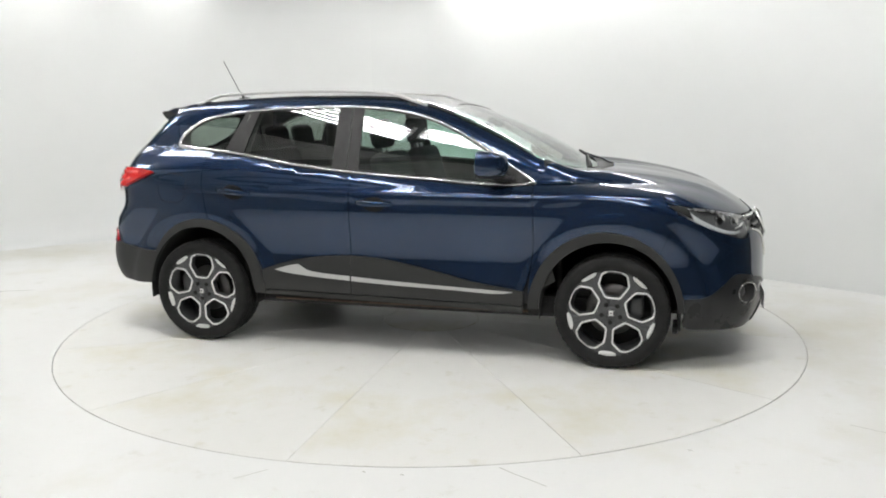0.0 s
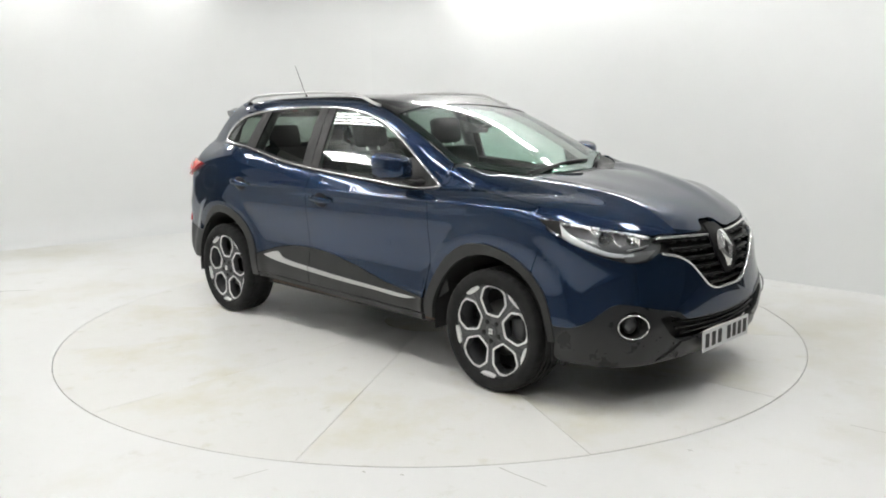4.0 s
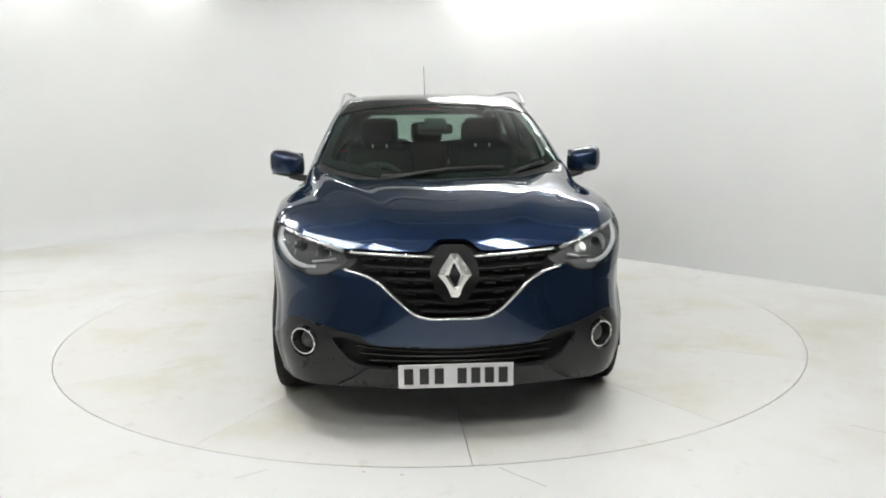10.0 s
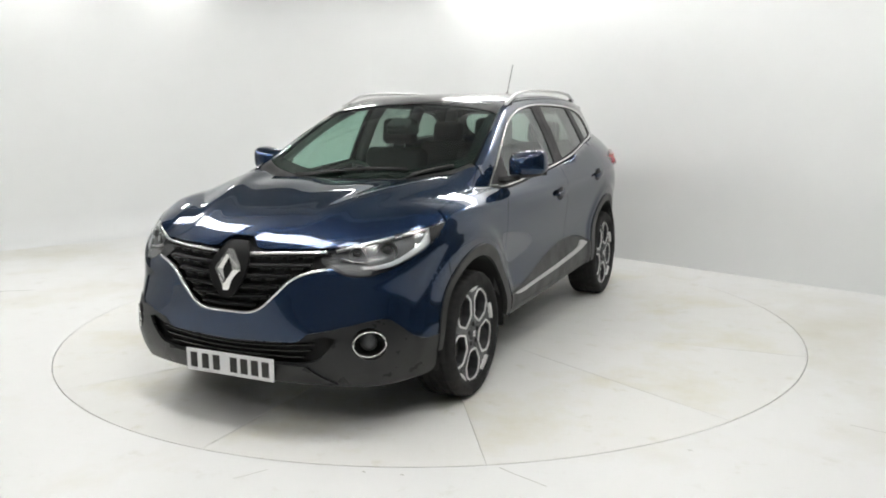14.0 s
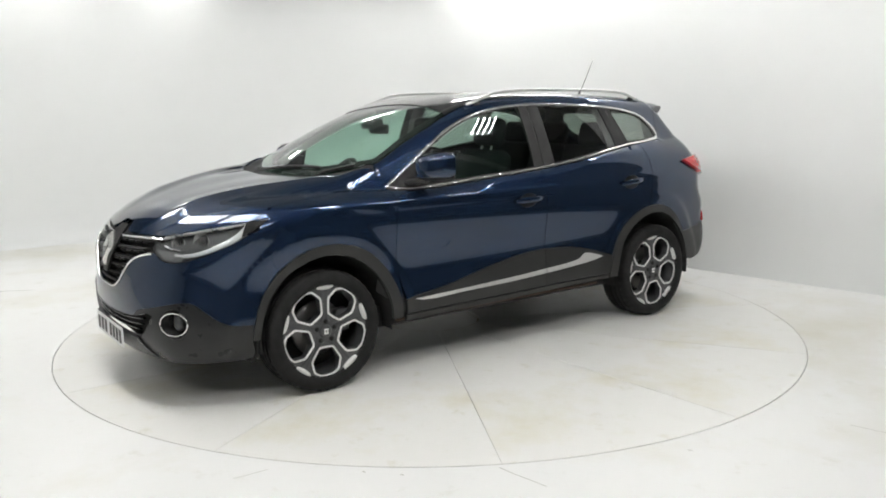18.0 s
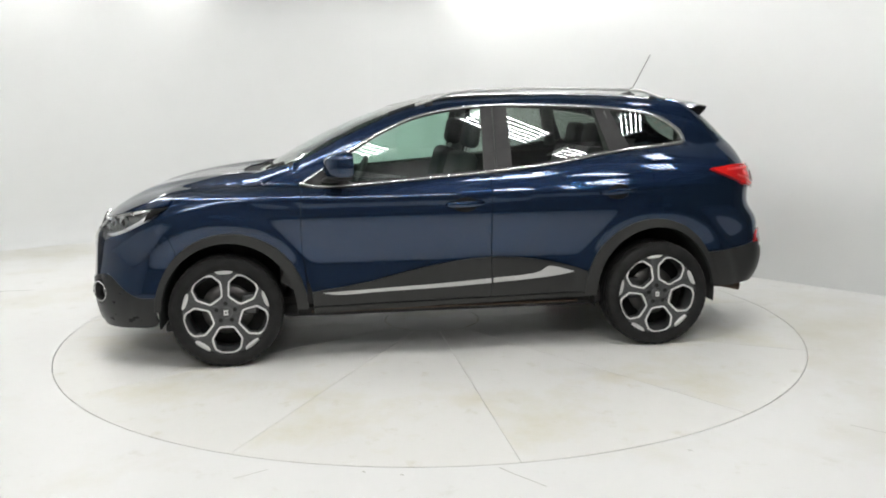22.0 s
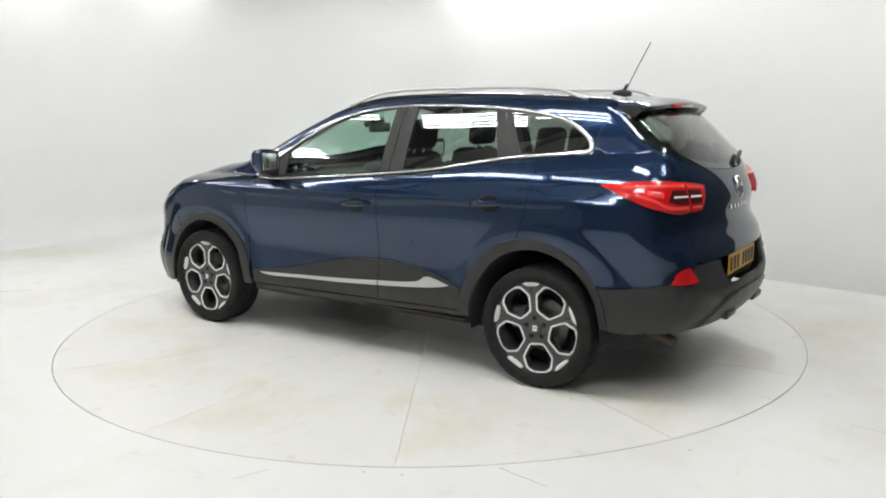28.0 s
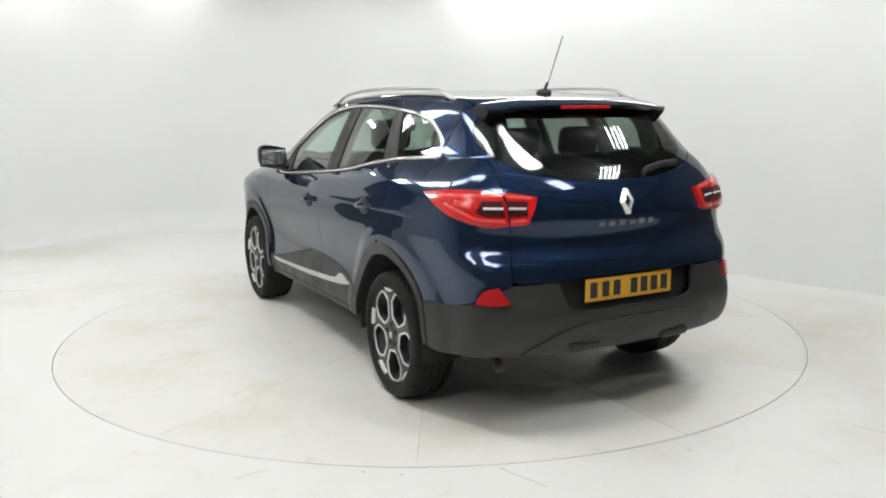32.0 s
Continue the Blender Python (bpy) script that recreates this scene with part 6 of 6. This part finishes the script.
def build_cabin():
    for y in (0.37, -0.37):
        build_seat(0.06, y, "dark fabric front seat")
    b = new("rear_seat")
    b.parent = CAR
    part("cushion", rounded((0.52, 1.30, 0.20), (-0.72, 0, 0.58), 0.06), FABRIC, b)
    for y, w in ((0.42, 0.46), (0.0, 0.34), (-0.42, 0.46)):
        part("backrest", rounded((0.15, w, 0.60), (-1.06, y, 0.93), 0.05, Euler((0, radians(-18), 0)).to_matrix()), FABRIC, b)
        part("headrest", rounded((0.09, 0.26, 0.17), (-1.17, y, 1.30), 0.04, Euler((0, radians(-12), 0)).to_matrix()), FABRIC, b)
    # dashboard, with a hood over the dials
    bm = bmesh.new()
    rows = []
    for y in np.linspace(-0.70, 0.70, 15):
        k = 0.10 * y * y
        rows.append([bm.verts.new((xx - k, y, z)) for xx, z in ((1.10, 1.02), (0.95, 1.045), (0.72, 1.04), (0.64, 1.0), (0.62, 0.90), (0.68, 0.70), (0.75, 0.5))])
    for i in range(14):
        for q in range(6):
            bm.faces.new((rows[i][q], rows[i][q + 1], rows[i + 1][q + 1], rows[i + 1][q]))
    bmesh.ops.recalc_face_normals(bm, faces=bm.faces)
    part("dashboard", bm, DASH, CAR)
    part("dial_hood", rounded((0.20, 0.36, 0.09), (0.66, -0.37, 1.05), 0.035), DASH, CAR)
    c = new("steering_wheel")
    c.parent = CAR
    bm = tube([(0.18 * math.cos(a), 0.18 * math.sin(a), 0) for a in [2 * math.pi * k / 32 for k in range(32)]], 0.016, 8, closed=True)
    part("rim", bm, DASH, c)
    part("boss", rounded((0.16, 0.13, 0.05), (0, 0, 0), 0.02), DASH, c)
    for a in (0, 180, 270):
        part("spoke", tube([(0.05 * math.cos(radians(a)), 0.05 * math.sin(radians(a)), 0), (0.175 * math.cos(radians(a)), 0.175 * math.sin(radians(a)), 0)], 0.016, 6), DASH, c)
    c.matrix_basis = pose(0.50, -0.37, 0.985, 0, 0, -90) @ Matrix.Rotation(radians(-64), 4, "X")
    part("mirror_inside", rounded((0.03, 0.23, 0.065), (0.42, 0.0, 1.365), 0.02), DASH, CAR, "dark rear-view mirror")
    part("sensor_box", rounded((0.10, 0.14, 0.04), (0.47, 0.0, 1.40), 0.015, Euler((0, radians(24), 0)).to_matrix()), DASH, CAR)
    # headlining, floor, door cards, boot
    hl = [(0.10, 0.0), (0.10, 0.40), (0.12, 0.55), (-0.5, 0.55), (-1.3, 0.54), (-1.6, 0.48), (-1.6, 0.0)]
    skin("headlining", HEADLINING, CAR, line3("top", hl), "top", merge=True, gap=0.0, off=-0.035, lip=0.0, grid=0.08)
    card = [(1.0, 0.50), (0.84, 1.052), (0.54, 1.056), (0.20, 1.078), (-0.27, 1.114), (-0.65, 1.154), (-0.82, 1.182), (-1.02, 1.213), (-1.16, 1.231), (-1.50, 1.258), (-1.75, 1.24), (-1.75, 0.86), (-1.62, 0.815), (-1.30, 0.815), (-1.0, 0.78), (-0.86, 0.62), (-0.85, 0.36), (0.80, 0.36)]
    skin("door_card", DASH, CAR, ring3("side", [(a, b, 1) for a, b in card]), "side", gap=0.0, off=-0.034, lip=0.0, grid=0.06)
    ap = near_off("roof_side", [(0.82, 0.73, 1.12), (0.55, 0.68, 1.29), (0.25, 0.62, 1.45), (0.10, 0.60, 1.50)], -0.048)
    both(part("pillar_lining", tube(ap, 0.024, 8), HEADLINING, CAR))
    for x, wz in ((-0.315, 0.040), (-1.03, 0.045)):
        zz = np.linspace(belt_z(x), cant_z(x), 6)
        bp = cast(np.stack([np.full(6, x) + (0.03 if x < -1 else 0) * np.linspace(-1, 1, 6), zz], 1), "side", -0.05)
        both(part("pillar_lining", tube(bp, wz, 8), TRIMGREY, CAR))
    dp = near_off("tail_lamp", [(-1.60, 0.70, 1.26), (-1.60, 0.63, 1.38), (-1.56, 0.58, 1.47)], -0.06)
    both(part("pillar_lining", tube(dp, 0.05, 8), TRIMGREY, CAR))
    bm = bmesh.new()
    box(bm, (3.3, 1.52, 0.04), (-0.25, 0, 0.36))
    part("cabin_floor", bm, LINER, CAR, smooth=False)
    bm = bmesh.new()
    box(bm, (0.62, 1.10, 0.03), (-1.50, 0, 1.02))
    part("parcel_shelf", bm, DASH, CAR, smooth=False)
    bm = bmesh.new()
    box(bm, (0.03, 1.36, 0.70), (1.0, 0, 0.66))
    part("bulkhead", bm, LINER, CAR, smooth=False)
    # wipers
    for (xa, ya), (xb, yb) in (((1.135, -0.34), (1.05, 0.36)), ((1.085, 0.40), (0.965, 0.610))):
        p = cast(np.array([(xa + (xb - xa) * t, ya + (yb - ya) * t) for t in np.linspace(0, 1, 12)]), "top", 0.007)
        w = new("wiper")
        w.parent = CAR
        w["label"] = "black windscreen wiper"
        part("blade", tube(p, 0.007, 6, squash=(0.9, 1.5)), MATTBLACK, w)
        part("arm", tube([tuple(p[0] + np.array((0.02, -0.02, -0.02))), tuple(p[3] + np.array((0.012, 0, -0.002))), tuple(p[6] + np.array((0, 0, 0.004)))], 0.007, 6), MATTBLACK, w)


def build_underbody():
    bm = bmesh.new()
    box(bm, (2.0, 1.56, 0.09), (0.0, 0, 0.30), bevel=0.03)
    box(bm, (0.9, 0.95, 0.12), (1.55, 0, 0.30), bevel=0.03)
    box(bm, (0.95, 0.95, 0.12), (-1.5, 0, 0.38), bevel=0.03)
    part("underbody", bm, LINER, CAR, smooth=False)
    for x, h in ((1.30, 0.408), (-1.305, 0.424)):
        for s in (1, -1):
            bm = bmesh.new()
            rows = []
            for i in range(25):
                a = radians(-8 + 196 * i / 24)
                p = (x + 0.392 * math.cos(a), 0.33 + h * math.sin(a))
                rows.append([bm.verts.new((p[0], y * s, p[1])) for y in (0.50, 0.888)])
            for i in range(24):
                bm.faces.new((rows[i][0], rows[i][1], rows[i + 1][1], rows[i + 1][0]))
            bm.faces.new([r[0] for r in rows])
            bmesh.ops.recalc_face_normals(bm, faces=bm.faces)
            part("wheel_liner", bm, LINER, CAR)
    for s in (1, -1):
        part("sill_flange", rounded((1.66, 0.010, 0.014), (0.0, 0.80 * s, 0.293), 0.003), RUST, CAR, "rusty sill flange")
    skin("door_flange", PAINT, CAR, ring3("side", [(-1.16, 0.79, 1), (-1.16, 0.87, 1), (-1.30, 0.87, 1), (-1.30, 0.79, 1)]), "side", gap=0.0, off=-0.006, lip=0.0, grid=0.03)
    # backing behind the shut lines
    side = [(1.55, 0.80), (1.3, 0.93), (0.9, 1.03), (0.2, 1.05), (-0.27, 1.09), (-1.0, 1.19), (-1.5, 1.23), (-1.72, 1.10), (-1.75, 0.62), (-1.72, 0.5)]
    fa = [p for p in arch(1.30, 0.40, 0.42, 0.36, 0.36)]
    ra = [p for p in arch(-1.305, 0.395, 0.435, 0.36, 0.40)]
    loop_ = side + ra[::-1] + fa[::-1]
    skin("body_shell", LINER, CAR, cast(resample(np.array(loop_), 0.03), "side"), "side", gap=0.0, off=-0.022, lip=0.0, grid=0.06, label="unpainted inner body shell")
    for s in (1, -1):
        part("bumper_return", rounded((0.016, 0.28, 0.19), (-1.692, 0.70 * s, 0.495), 0.005), LINER, CAR)
        part("bumper_return", rounded((0.014, 0.335, 0.205), (1.701, 0.690 * s, 0.342), 0.005), LINER, CAR)
    part("splash_flap", rounded((0.03, 0.16, 0.05), (1.68, 0.66, 0.215), 0.006), MATTBLACK, CAR)
    part("splash_flap", rounded((0.03, 0.16, 0.05), (1.68, -0.66, 0.215), 0.006), MATTBLACK, CAR)


build_sides()
build_front()
build_roof()
build_rear()
for x_, s_, ph_ in ((1.323, 1, -90), (-1.323, 1, -96), (1.323, -1, 94), (-1.323, -1, 92)):
    build_wheel(x_, s_, radians(ph_))
build_handles()
build_mirrors()
build_cabin()
build_underbody()


# ---- what moves: the turntable and the car on it ----
TURN = [
    (0, -16.54), (0.5, -20.72), (1, -24.75), (1.5, -28.11), (2, -31.03), (2.5, -34.95), (3, -38.73), (3.5, -42.04),
    (5.5, -56.29), (6, -59.33), (6.5, -63.19), (7, -67.13), (7.5, -70.33), (8, -73.39), (8.5, -77.49), (9, -81.37),
    (9.5, -84.77), (10, -87.77), (10.5, -91.69), (11, -95.73), (11.5, -99.16), (12, -102.12), (12.5, -106.17), (13, -110.02),
    (13.5, -113.48), (14, -116.41), (14.5, -120.30), (16.5, -134.34), (17, -138.07), (17.5, -141.56), (18, -144.85), (18.5, -148.85),
    (19, -152.48), (19.5, -155.80), (20, -158.75), (20.5, -162.59), (21, -166.50), (21.5, -170.01), (22, -172.91), (22.5, -176.55),
    (23, -180.54), (23.5, -183.98), (24, -187.14), (24.5, -190.77), (25, -194.91), (25.5, -198.55), (27.5, -212.45), (28, -215.45),
    (28.5, -218.56), (29, -222.73), (29.5, -226.37), (30, -229.53), (30.5, -232.39), (31, -236.31), (32, -243.33),
]


def motions():
    walk(TURNTABLE, [(t, pose(0, 0, 0, 0, 0, a)) for t, a in TURN])
    walk(CAR, [(t, pose(0, 0, 0, 0, 0, a) @ pose(0.003, 0.020, 0)) for t, a in TURN])


motions()
